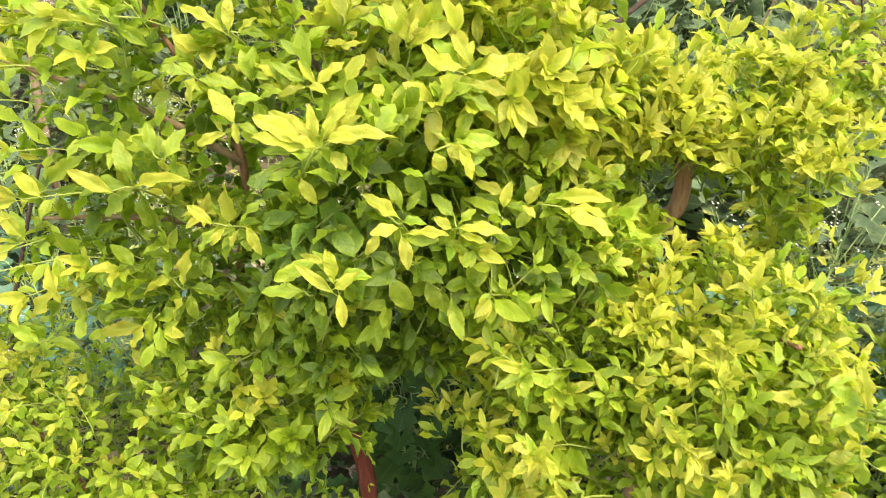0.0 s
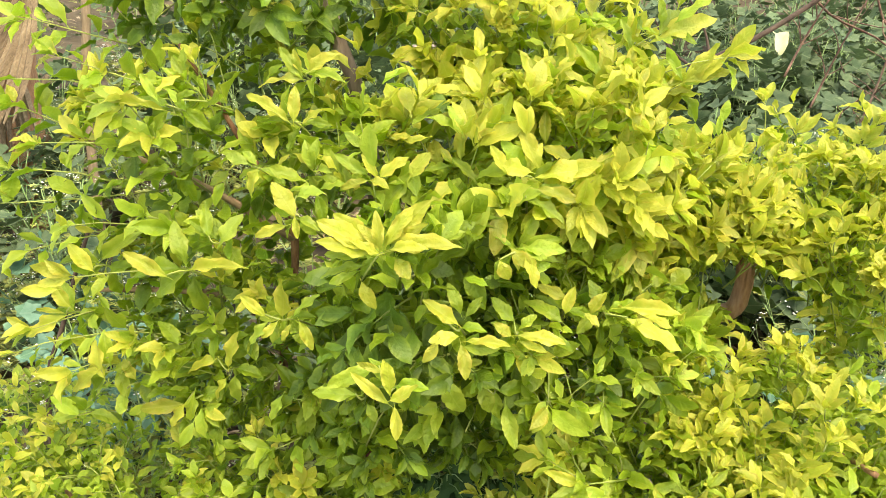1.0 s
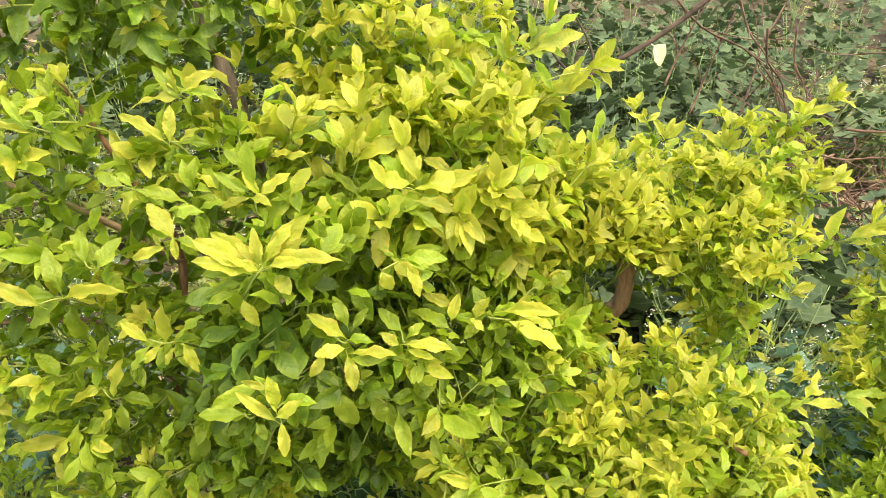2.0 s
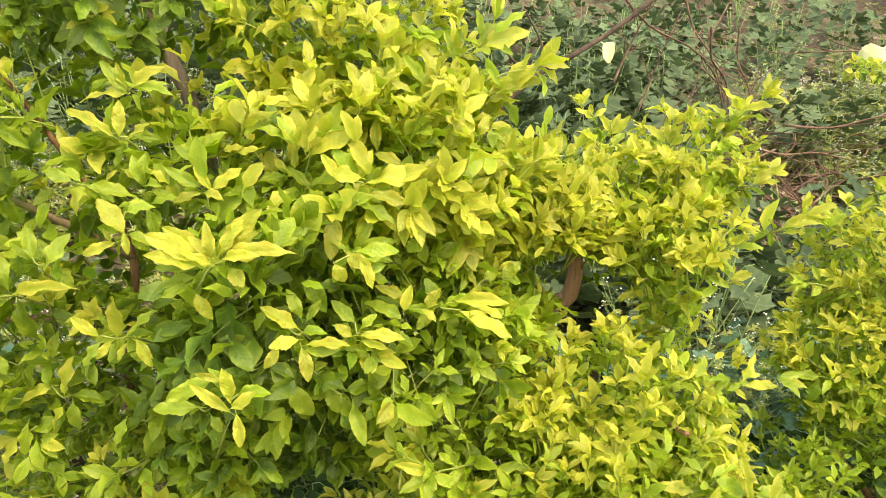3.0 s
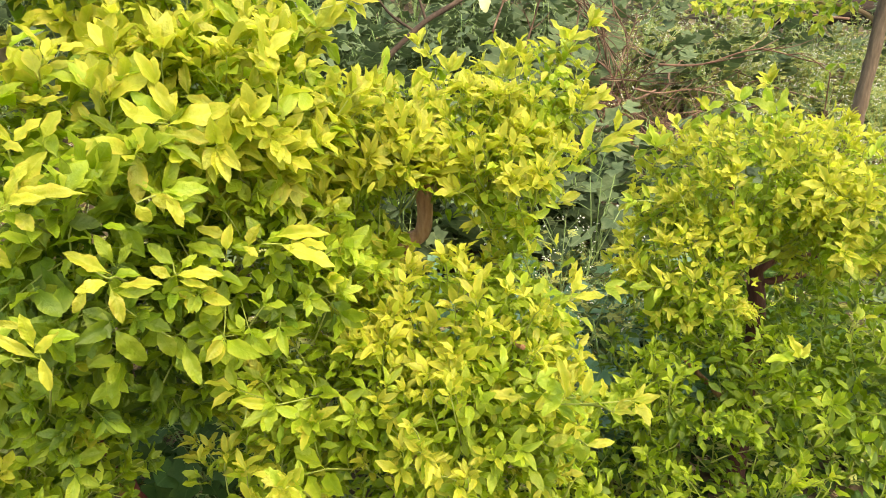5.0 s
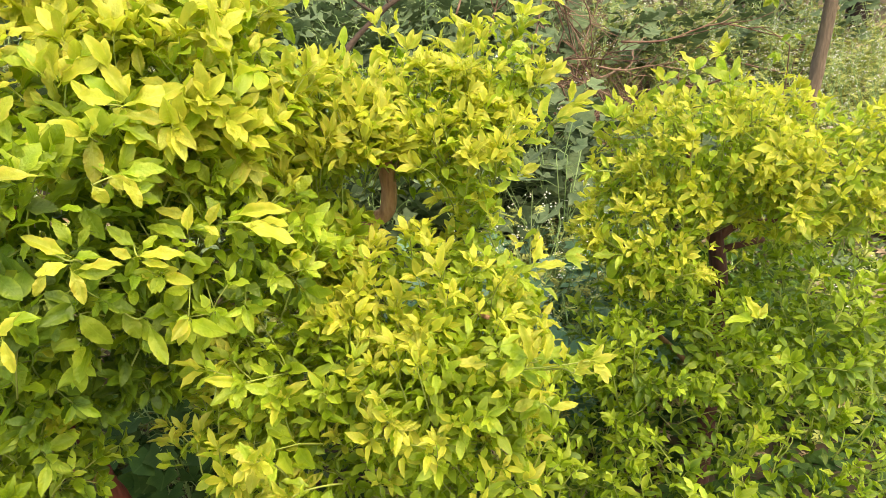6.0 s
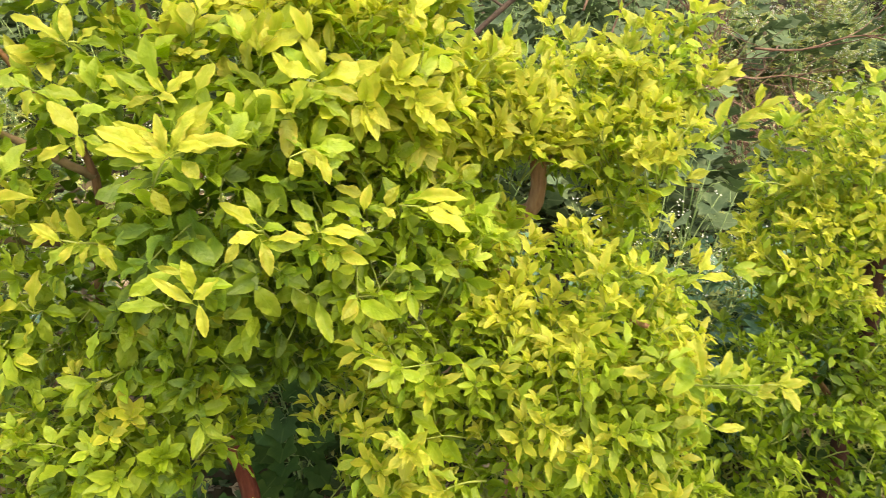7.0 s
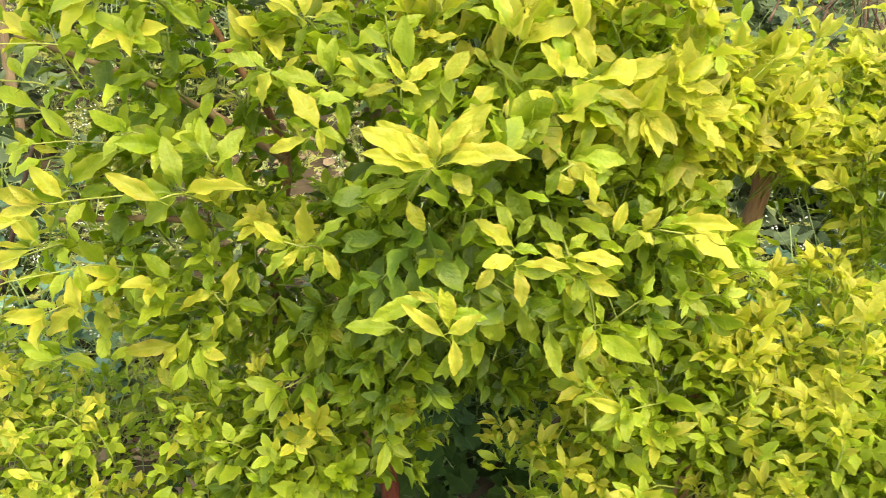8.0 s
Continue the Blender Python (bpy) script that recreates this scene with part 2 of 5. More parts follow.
def narrow_shape(kind):
    """A small weed leaf cut into narrow lobes."""
    verts, uvs, faces = [], [], []
    for k, (y, w) in enumerate(((0.05, 0.0), (0.24, 0.32), (0.24, -0.32), (0.52, 0.24), (0.52, -0.24))):
        n = len(verts)
        if k == 0:
            pts = [(-0.03, 0.0), (0.03, 0.0), (0.06, 0.65), (0.0, 1.0), (-0.06, 0.65)]
        else:
            dx, dy = w, abs(w) * 0.75
            pts = [(0.0, y - 0.06), (dx * 0.6, y + dy * 0.3 - 0.04), (dx, y + dy), (dx * 0.35, y + dy * 0.6 + 0.06)]
        verts += [(x, yy, -0.12 * yy * yy + 0.05 * abs(x) + 0.04 * kind * x) for x, yy in pts]
        uvs += [(0.5 + x, yy) for x, yy in pts]
        m = len(pts)
        faces.append(tuple(range(n, n + m)) if w >= 0 else tuple(reversed(range(n, n + m))))
    return np.array(verts), faces, np.array(uvs)


KINDS = 7
LEAF = [leaf_shape(k, 2) for k in range(KINDS)]
BROAD_LEAF = [leaf_shape(k, 1) for k in range(KINDS)] + [leaf_shape(k, 0) for k in range(KINDS)]
SMALL_LEAF = [leaf_shape(k, 0) for k in range(KINDS)] * 2
SCRAP = [scrap_shape(k) for k in range(5)]
LOBED = [lobed_shape(k) for k in range(3)]
NARROW = [narrow_shape(k) for k in range(2)]


def joined(name, shapes, items, mats):
    """One mesh out of many small shapes: items are (4x4 array, shape number, material number)."""
    verts, faces, uvs, slots, n = [], [], [], [], 0
    for m, k, slot in items:
        v, f, uv = shapes[k]
        verts.append(v @ m[:3, :3].T + m[:3, 3])
        for face in f:
            faces.append(tuple(i + n for i in face))
            uvs.append(uv[list(face)])
        slots += [slot] * len(f)
        n += len(v)
    me = bpy.data.meshes.new(name)
    me.from_pydata(np.concatenate(verts).tolist(), [], faces)
    layer = me.uv_layers.new(name="UVMap")
    layer.data.foreach_set("uv", np.concatenate(uvs).ravel())
    me.polygons.foreach_set("material_index", slots)
    me.polygons.foreach_set("use_smooth", [True] * len(faces))
    for mat in mats:
        me.materials.append(mat)
    return me


def tube(verts, faces, points, radii, sides=6, ripple=0.0):
    """Adds a round stem along points to verts and faces."""
    pts = [Vector(p) for p in points]
    n0, last = len(verts), None
    for i, p in enumerate(pts):
        d = (pts[min(i + 1, len(pts) - 1)] - pts[max(i - 1, 0)]).normalized()
        a = d.orthogonal().normalized() if last is None else (last - d * last.dot(d)).normalized()
        last, b = a, d.cross(a)
        for k in range(sides):
            w = 2 * math.pi * k / sides
            r = radii[i] * (1 + ripple * noise.noise((p.x * 31 + k * 1.7, p.y * 31, p.z * 31)))
            verts.append(p + (a * math.cos(w) + b * math.sin(w)) * r)
    for i in range(len(pts) - 1):
        for k in range(sides):
            a, b = n0 + i * sides + k, n0 + i * sides + (k + 1) % sides
            faces.append((a, b, b + sides, a + sides))
    faces.append(tuple(n0 + k for k in reversed(range(sides))))
    faces.append(tuple(n0 + (len(pts) - 1) * sides + k for k in range(sides)))


def plain_mesh(name, verts, faces, mat, smooth=True):
    me = bpy.data.meshes.new(name)
    me.from_pydata([tuple(v) for v in verts], [], faces)
    me.polygons.foreach_set("use_smooth", [smooth] * len(faces))
    me.materials.append(mat)
    return me


def part(name, me, parent, label="", kind=""):
    """A mesh as a part of a thing, in the thing's own coordinates."""
    ob = new(name, me)
    ob.parent = parent
    return tagged(ob, label, kind=kind)


def smooth_line(points, steps=5):
    """A soft curve through a few points."""
    pts = [Vector(p) for p in points]
    out = []
    for i in range(len(pts) - 1):
        p0, p1, p2, p3 = pts[max(i - 1, 0)], pts[i], pts[i + 1], pts[min(i + 2, len(pts) - 1)]
        for s in range(steps):
            t = s / steps
            out.append(0.5 * ((2 * p1) + (p2 - p0) * t + (2 * p0 - 5 * p1 + 4 * p2 - p3) * t * t + (3 * p1 - p0 - 3 * p2 + p3) * t ** 3))
    return out + [pts[-1]]


def limb(points, thick, thin, mat, name, sides=10, ripple=0.25, steps=5):
    line = smooth_line(points, steps)
    verts, faces = [], []
    tube(verts, faces, line, [thick + (thin - thick) * i / (len(line) - 1) for i in range(len(line))], sides, ripple)
    return plain_mesh(name, verts, faces, mat)


def leaf_pose(at, along, face, size, spread=1.0):
    """A leaf whose stalk is at a point, its blade along a direction and its upper side turned to face."""
    y = along.normalized()
    z = face - y * face.dot(y)
    z = z.normalized() if z.length > 1e-3 else y.orthogonal().normalized()
    x = y.cross(z)
    m = np.identity(4)
    m[:3, 0], m[:3, 1], m[:3, 2] = np.array(x) * size * spread, np.array(y) * size, np.array(z) * size
    m[:3, 3] = at + y * size * 0.16
    return m


def ground_height(x, y):
    bank = 0.30 * max(0.0, y - 0.9)
    if y > 6:
        bank += 0.25 * (y - 6)
    bank = min(bank, 3.0)
    near = max(0.0, 1 - abs(y) / 40)
    return bank + near * 0.05 * noise.noise((x * 0.9, y * 0.9, 0.0)) + near * 0.02 * noise.noise((x * 4, y * 4, 3.0))


# ---- ground ----
def build_ground():
    xs = sorted({round(s * (0.12 * i + 0.00035 * i ** 3), 3) for i in range(76) for s in (-1, 1)})
    ys = [round(2.5 + s, 3) for s in xs]
    verts = [(x, y, ground_height(x, y)) for y in ys for x in xs]
    w = len(xs)
    faces = [(j * w + i, j * w + i + 1, (j + 1) * w + i + 1, (j + 1) * w + i) for j in range(len(ys) - 1) for i in range(w - 1)]
    tagged(new("ground", plain_mesh("ground", verts, faces, SOIL)), "bare brown soil rising to a weedy bank", "ground", kind="structure")


build_ground()
UP = Vector((0, 0, 1))


# ---- the golden shrubs ----
PATH_SIDE = (0.05, 0.0, 1.5)     # the open side of the hedge
OPEN_SIDE = Vector((0, -1, 0.25)).normalized()


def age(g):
    """Young leaves are golden, then lime and green; deep green is old leaf with self-shade painted in."""
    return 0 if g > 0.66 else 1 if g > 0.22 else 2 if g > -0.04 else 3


class Foliage:
    """Collects shoots of one shrub: each a stem with opposite leaves."""

    def __init__(self, seed):
        self.r = random.Random(seed)
        self.shoots = []      # (stem points, leaves)
        self.open_air = []
        self.sprigs = []      # (stalk lines, leaves)
        self.slim = 1.0       # how broad the leaves are
        self.gaps = []        # (centre, radii) left free of leaves

    def in_gap(self, p):
        return any(((p.x - c[0]) / q[0]) ** 2 + ((p.y - c[1]) / q[1]) ** 2 + ((p.z - c[2]) / q[2]) ** 2 < 1 for c, q in self.gaps)

    def free(self, leaves):
        """Drops leaves inside a hollow, or crowding the air in front of a foremost sprig's leaf."""
        kept = []
        for i in leaves:
            p = i[0][:3, 3] + 0.5 * i[0][:3, 1]
            if self.in_gap(Vector(p)):
                continue
            if self.open_air:
                mids = np.array(self.open_air)
                way = np.array(PATH_SIDE) - mids
                way /= np.linalg.norm(way, axis=1)[:, None]
                q = p - mids
                s = (q * way).sum(1)
                off = np.linalg.norm(q - way * s[:, None], axis=1)
                if ((s > -0.008) & (s < 0.30) & (off < 0.026)).any():
                    continue
            kept.append(i)
        return kept

    def sprig(self, rows):
        """A sprig whose leaves are given one by one."""
        r = self.r
        groups = []
        for row in rows:
            near = [g for g in groups if (Vector(g[0][:3]) - Vector(row[:3])).length < 0.05]
            if near:
                near[0].append(row)
            else:
                groups.append([row])
        for group in groups:
            stalks = [Vector(row[:3]) for row in group]
            heart = sum(stalks, Vector()) / len(stalks)
            leaves = []
            for bx, by, bz, tx, ty, tz, years, wide in group:
                base, tip = Vector((bx, by, bz)), Vector((tx, ty, tz))
                along, size = (tip - base).normalized(), (tip - base).length * 1.06
                face = OPEN_SIDE * 0.8 + UP * 0.55 + Vector((r.uniform(-0.3, 0.3), r.uniform(-0.3, 0.3), r.uniform(-0.2, 0.2)))
                leaves.append((leaf_pose(base - along * size * 0.16, along, face, size, wide * 0.86), r.choice((0, 0, 2, 2, 3, 1, 5)), years))
                self.open_air.append(tuple(base.lerp(tip, 0.5)))
            mean = sum((Vector(row[3:6]) - Vector(row[:3])).length for row in group) / len(group)
            for k in range(4):          # older leaves behind the young ones
                a = r.uniform(0, 1.2) + k * 1.571
                along = Vector((math.cos(a), r.uniform(-0.5, 0.1), 0.7 * math.sin(a) - 0.2)).normalized()
                face = UP * 0.7 + OPEN_SIDE * 0.6 + Vector((r.uniform(-0.4, 0.4), 0, r.uniform(-0.2, 0.2)))
                leaves.append((leaf_pose(heart + Vector((0, 0.018 + 0.006 * k, -0.006)), along, face, mean * r.uniform(0.75, 1.0), r.uniform(0.85, 1.0)), r.randrange(KINDS), r.choice((1, 2, 2))))
            far_leaf = max(stalks, key=lambda q: (q - heart).length)
            lines = [heart + Vector((0.01, 0.12, -0.06)), heart + Vector((0.004, 0.04, -0.015)), heart, far_leaf + Vector((0.0, 0.0, 0.002))]
            self.sprigs.append((lines, leaves))

    def shoot(self, base, tip, size, pairs, gold, out, droop=0.35, rosette=3):
        r = self.r
        base, tip = Vector(base), Vector(tip)
        sag = Vector((r.uniform(-1, 1), r.uniform(-1, 1), r.uniform(-0.2, 1))) * (tip - base).length * 0.12
        line = [base + (tip - base) * f + sag * 4 * f * (1 - f) for f in (0, 0.2, 0.4, 0.6, 0.8, 1.0)]
        s_end = (line[-1] - line[-2]).normalized()
        spin, leaves = r.uniform(0, math.pi), []
        for i in range(pairs):
            f = 0.16 + 0.80 * i / max(1, pairs - 1) + r.uniform(-0.04, 0.04)
            f = min(max(f, 0.0), 0.999)
            j = int(f * 5)
            at = line[j].lerp(line[j + 1], f * 5 - j)
            d = (line[j + 1] - line[j]).normalized()
            a = d.orthogonal().normalized()
            a = Matrix.Rotation(spin + i * math.pi / 2 * 0.9, 3, d) @ a
            for s in (-1, 1):
                if r.random() < 0.06:
                    continue
                open_ = radians(r.uniform(48, 78) - 22 * f)
                side = (Matrix.Rotation(r.uniform(-0.3, 0.3), 3, d) @ a) * s
                along = d * math.cos(open_) + side * math.sin(open_) - UP * droop * r.uniform(0.3, 1.4) * (1.15 - f * 0.7)
                face = UP * 0.8 + out * 0.35 + d * 0.45 + Vector((r.uniform(-0.8, 0.8), r.uniform(-0.7, 0.8), r.uniform(-0.3, 0.4)))
                z = size * (0.82 + 0.28 * math.sin(math.pi * min(1.0, 0.25 + 0.75 * f))) * r.uniform(0.62, 1.15)
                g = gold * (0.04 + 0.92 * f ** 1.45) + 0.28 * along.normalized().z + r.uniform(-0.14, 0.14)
                leaves.append((leaf_pose(at, along, face, z, r.uniform(0.85, 1.15) * self.slim), r.randrange(KINDS), age(g)))
        for k in range(rosette):
            a = Matrix.Rotation(spin + k * 2.4 + r.uniform(-0.3, 0.3), 3, s_end) @ s_end.orthogonal().normalized()
            along = s_end * r.uniform(0.7, 1.1) + a * r.uniform(0.35, 0.8) - UP * droop * 0.3
            g = gold + r.uniform(-0.1, 0.2)
            leaves.append((leaf_pose(line[-1], along, UP * 0.6 + out * 0.7 - a * 0.5 + s_end * 0.3, size * r.uniform(0.65, 1.12), r.uniform(0.8, 1.05) * self.slim), r.randrange(KINDS), age(g + 0.03)))
        kept = self.free(leaves)
        self.shoots.append((line if len(kept) > 0.7 * len(leaves) and not self.in_gap(line[3]) else None, kept))

    def blob(self, centre, radii, count, size, low, high, inner=0.5, droop=0.4, others=(), length=(0.09, 0.2), rise=0.0, rosette=(2, 3), heart=-0.02):
        """Shoots all over a rounded mass; gold runs from low (under side) to high (top), partly as painted self-shade.
        """
        r, c = self.r, Vector(centre)
        for _ in range(count):
            n = Vector((r.gauss(0, 1), r.gauss(0, 1), r.gauss(0, 1))).normalized()
            if n.y > 0.3 and r.random() < 0.45:
                n.y = -n.y
            if n.y > 0.4 and r.random() < 0.45:
                continue
            at = c + Vector((n.x * radii[0], n.y * radii[1], n.z * radii[2]))
            lump = noise.noise((at.x * 8, at.y * 8, at.z * 11)) + 0.4 * noise.noise((at.x * 19, at.y * 19, at.z * 25))
            if lump < -0.16 and r.random() < 0.7:
                continue
            tip = c + (at - c) * (r.uniform(0.84, 1.08) + 0.22 * lump)
            hidden = False
            for oc, orad in others:
                q = tip - Vector(oc)
                if (q.x / orad[0]) ** 2 + (q.y / orad[1]) ** 2 + (q.z / orad[2]) ** 2 < 0.5:
                    hidden = True
            if hidden and r.random() < 0.75:
                continue
            d = (n * 0.9 + UP * (r.uniform(0.1, 0.8) + rise) + Vector((r.uniform(-0.5, 0.5), r.uniform(-0.5, 0.5), r.uniform(-0.4, 0.2)))).normalized()
            span = r.uniform(*length)
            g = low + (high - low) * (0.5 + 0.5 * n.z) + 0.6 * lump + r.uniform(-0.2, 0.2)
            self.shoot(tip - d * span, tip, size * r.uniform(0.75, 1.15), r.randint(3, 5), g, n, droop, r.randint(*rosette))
        # inner leaves: heart shifts them to darker greens, deepening the shade by colour
        loose = []
        for _ in range(int(count * 5 * inner)):
            n = Vector((r.gauss(0, 1), r.gauss(0, 1), r.gauss(0, 1))).normalized()
            f = r.uniform(0.35, 0.88)
            at = c + Vector((n.x * radii[0], n.y * radii[1], n.z * radii[2])) * f
            along = n + Vector((r.uniform(-1, 1), r.uniform(-1, 1), r.uniform(-0.9, 0.3)))
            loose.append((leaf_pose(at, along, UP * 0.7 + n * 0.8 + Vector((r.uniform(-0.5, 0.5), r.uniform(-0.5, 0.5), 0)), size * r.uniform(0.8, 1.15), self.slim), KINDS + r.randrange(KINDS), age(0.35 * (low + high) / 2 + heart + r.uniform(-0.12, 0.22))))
        self.shoots.append((None, self.free(loose)))


SHARED = {}


def leaf_mesh(kind, slot):
    """One mesh for each kind and age of leaf, which single leaves share."""
    if (kind, slot) not in SHARED:
        SHARED[kind, slot] = joined("leaf", LEAF, [(np.identity(4), kind, 0)], [LEAVES[slot]])
    return SHARED[kind, slot]


def build_shrub(base, label, limbs, fol, singles, shapes=SMALL_LEAF):
    """A shrub: woody limbs, single leaves on their shoots for the nearest, and the mass of the rest."""
    root = new("shrub")
    root.location = base
    back = Matrix.Translation(-Vector(base))
    for name, points, thick, thin, mat in limbs:
        ob = part(name, limb(points, thick, thin, mat, name), root)
        ob.matrix_parent_inverse = back
    verts, faces, rest, made = [], [], [], 0
    for lines, leaves in fol.sprigs:
        sv, sf = [], []
        tube(sv, sf, smooth_line(lines, 3), [0.0018 - 0.0001 * i for i in range(10)], 5)
        stem = part("shoot", plain_mesh("shoot", sv, sf, STEM), root)
        stem.matrix_parent_inverse = back
        for m, k, slot in leaves:
            ob = new("leaf", leaf_mesh(k, slot))
            ob.parent, ob.matrix_basis = stem, Matrix(m.tolist())
        made += len(leaves)
    for line, leaves in fol.shoots:
        if line is not None and made + len(leaves) <= singles:
            sv, sf = [], []
            tube(sv, sf, line, [0.0017 - 0.00016 * i for i in range(6)], 5)
            stem = part("shoot", plain_mesh("shoot", sv, sf, STEM), root)
            stem.matrix_parent_inverse = back
            for m, k, slot in leaves:
                ob = new("leaf", leaf_mesh(k, slot))
                ob.parent, ob.matrix_basis = stem, Matrix(m.tolist())
            made += len(leaves)
        else:
            if line is not None:
                tube(verts, faces, line[::2] + line[-1:], (0.0016, 0.0014, 0.0011, 0.0009), 3)
            rest += leaves
    ob = part("foliage", joined("foliage", shapes, rest, LEAVES), root, kind="stuff")
    ob.matrix_parent_inverse = back
    if verts:
        ob = part("stem", plain_mesh("stem", verts, faces, STEM), root, kind="stuff")
        ob.matrix_parent_inverse = back
    return tagged(root, label, "shrub", "golden hedge shrubs")


# Shoots that stand out: base, tip, leaf length, pairs of leaves, how golden.
CROWN_SIDE = (
    (-0.37, 1.00, 1.24, -0.46, 0.88, 1.24, 0.052, 4, 0.90),
    (-0.51, 1.08, 1.03, -0.62, 0.95, 1.03, 0.055, 5, 0.85),
    (-0.62, 1.05, 1.09, -0.71, 1.00, 1.07, 0.055, 3, 0.70),
    (-0.39, 1.05, 1.41, -0.50, 0.95, 1.43, 0.056, 5, 0.60),
    (-0.60, 1.20, 1.49, -0.72, 1.10, 1.53, 0.058, 5, 0.50),
    (-0.66, 1.15, 1.34, -0.76, 1.10, 1.40, 0.056, 5, 0.45),
    (-0.59, 1.10, 1.28, -0.77, 1.08, 1.30, 0.055, 4, 0.45),
    (-0.53, 1.10, 1.20, -0.63, 1.00, 1.24, 0.050, 4, 0.60),
    (-0.41, 1.05, 1.00, -0.54, 1.00, 0.95, 0.054, 4, 0.50),
    (-0.54, 1.10, 1.12, -0.67, 1.02, 1.13, 0.056, 3, 0.60),
    (-0.55, 1.12, 1.27, -0.80, 1.06, 1.25, 0.050, 6, 0.80),
    (-0.55, 1.10, 1.20, -0.78, 1.04, 1.16, 0.050, 6, 0.85),
    (-0.60, 1.15, 1.42, -0.84, 1.10, 1.43, 0.052, 6, 0.60),
    (-0.50, 1.05, 1.05, -0.75, 0.98, 1.03, 0.048, 6, 0.90),
    (-0.45, 1.10, 1.33, -0.66, 1.00, 1.36, 0.050, 5, 0.80),
    (-0.48, 1.10, 1.42, -0.63, 1.02, 1.48, 0.050, 5, 0.55),
    (-0.42, 1.02, 1.18, -0.58, 0.92, 1.19, 0.050, 5, 0.95),
)
CROWN_TOP = (
    (-0.27, 1.12, 1.41, -0.28, 1.00, 1.48, 0.056, 5, 0.75),
    (0.16, 1.15, 1.43, 0.28, 1.03, 1.51, 0.056, 5, 0.80),
    (0.15, 1.17, 1.43, 0.23, 1.10, 1.57, 0.056, 5, 0.60),
    (0.06, 1.15, 1.42, 0.06, 1.08, 1.53, 0.050, 5, 0.80),
    (-0.12, 1.20, 1.48, -0.16, 1.15, 1.56, 0.050, 4, 0.55),
    (0.10, 1.10, 1.41, 0.12, 1.05, 1.48, 0.050, 4, 0.80),
    (0.22, 1.12, 1.38, 0.22, 1.02, 1.43, 0.045, 4, 1.00),
    (0.10, 1.00, 1.28, 0.17, 0.95, 1.34, 0.050, 5, 1.00),
    (0.01, 1.10, 1.40, -0.03, 1.05, 1.46, 0.055, 4, 0.50),
    (-0.35, 1.20, 1.49, -0.35, 1.12, 1.56, 0.055, 4, 0.80),
)
CROWN_LOW = (
    (0.07, 0.95, 1.11, 0.07, 0.85, 1.08, 0.055, 3, 0.60),
    (-0.32, 1.05, 0.98, -0.28, 1.00, 0.92, 0.058, 3, 0.40),
    (-0.49, 1.08, 0.88, -0.45, 1.04, 0.87, 0.055, 2, 0.40),
    (-0.34, 1.02, 0.83, -0.28, 0.95, 0.78, 0.056, 4, 0.45),
    (-0.21, 1.00, 0.84, -0.18, 0.95, 0.84, 0.050, 3, 0.45),
    (0.25, 0.90, 0.80, 0.14, 0.80, 0.87, 0.052, 4, 0.60),
    (0.26, 0.95, 0.80, 0.08, 0.88, 0.98, 0.048, 5, 0.50),
    (-0.43, 1.00, 0.76, -0.34, 0.92, 0.77, 0.050, 4, 0.50),
    (-0.07, 0.95, 1.00, -0.07, 0.86, 1.06, 0.055, 3, 0.45),
    (-0.29, 1.02, 0.91, -0.32, 0.95, 0.92, 0.056, 3, 0.45),
)
MIDDLE_TOP = (
    (0.70, 1.32, 1.33, 0.77, 1.25, 1.46, 0.050, 5, 0.95),
    (0.51, 1.36, 1.27, 0.49, 1.30, 1.43, 0.042, 5, 0.90),
    (0.47, 1.36, 1.27, 0.45, 1.32, 1.43, 0.042, 4, 0.90),
    (0.63, 1.36, 1.28, 0.62, 1.30, 1.40, 0.045, 5, 0.90),
    (0.40, 1.36, 1.30, 0.38, 1.32, 1.39, 0.042, 4, 0.70),
    (0.61, 1.15, 1.17, 0.70, 0.98, 1.30, 0.052, 5, 0.95),
    (0.70, 1.25, 1.27, 0.76, 1.18, 1.33, 0.042, 4, 0.90),
    (0.28, 1.15, 1.26, 0.26, 1.05, 1.36, 0.052, 4, 1.00),
    (0.53, 1.25, 1.24, 0.51, 1.20, 1.35, 0.042, 4, 0.80),
    (0.55, 1.25, 1.08, 0.66, 1.15, 1.02, 0.042, 4, 0.60),
)
MIDDLE_LOW = (
    (0.59, 1.00, 0.95, 0.66, 0.92, 1.06, 0.042, 4, 0.60),
    (0.50, 0.85, 0.91, 0.58, 0.66, 1.01, 0.044, 5, 1.00),
    (0.46, 0.85, 0.89, 0.51, 0.74, 1.02, 0.040, 5, 1.00),
    (0.29, 0.90, 0.88, 0.33, 0.78, 0.89, 0.042, 4, 0.85),
    (0.24, 0.95, 0.92, 0.13, 0.86, 0.96, 0.050, 4, 0.50),
    (0.50, 1.05, 0.94, 0.52, 0.98, 1.04, 0.040, 4, 0.70),
    (0.36, 1.00, 0.95, 0.29, 0.92, 1.01, 0.042, 4, 0.80),
    (0.26, 1.10, 1.01, 0.28, 1.05, 1.09, 0.042, 4, 0.50),
    (0.17, 0.85, 0.79, 0.13, 0.76, 0.89, 0.044, 4, 0.70),
    (0.25, 0.82, 0.78, 0.17, 0.72, 0.85, 0.045, 4, 0.80),
)
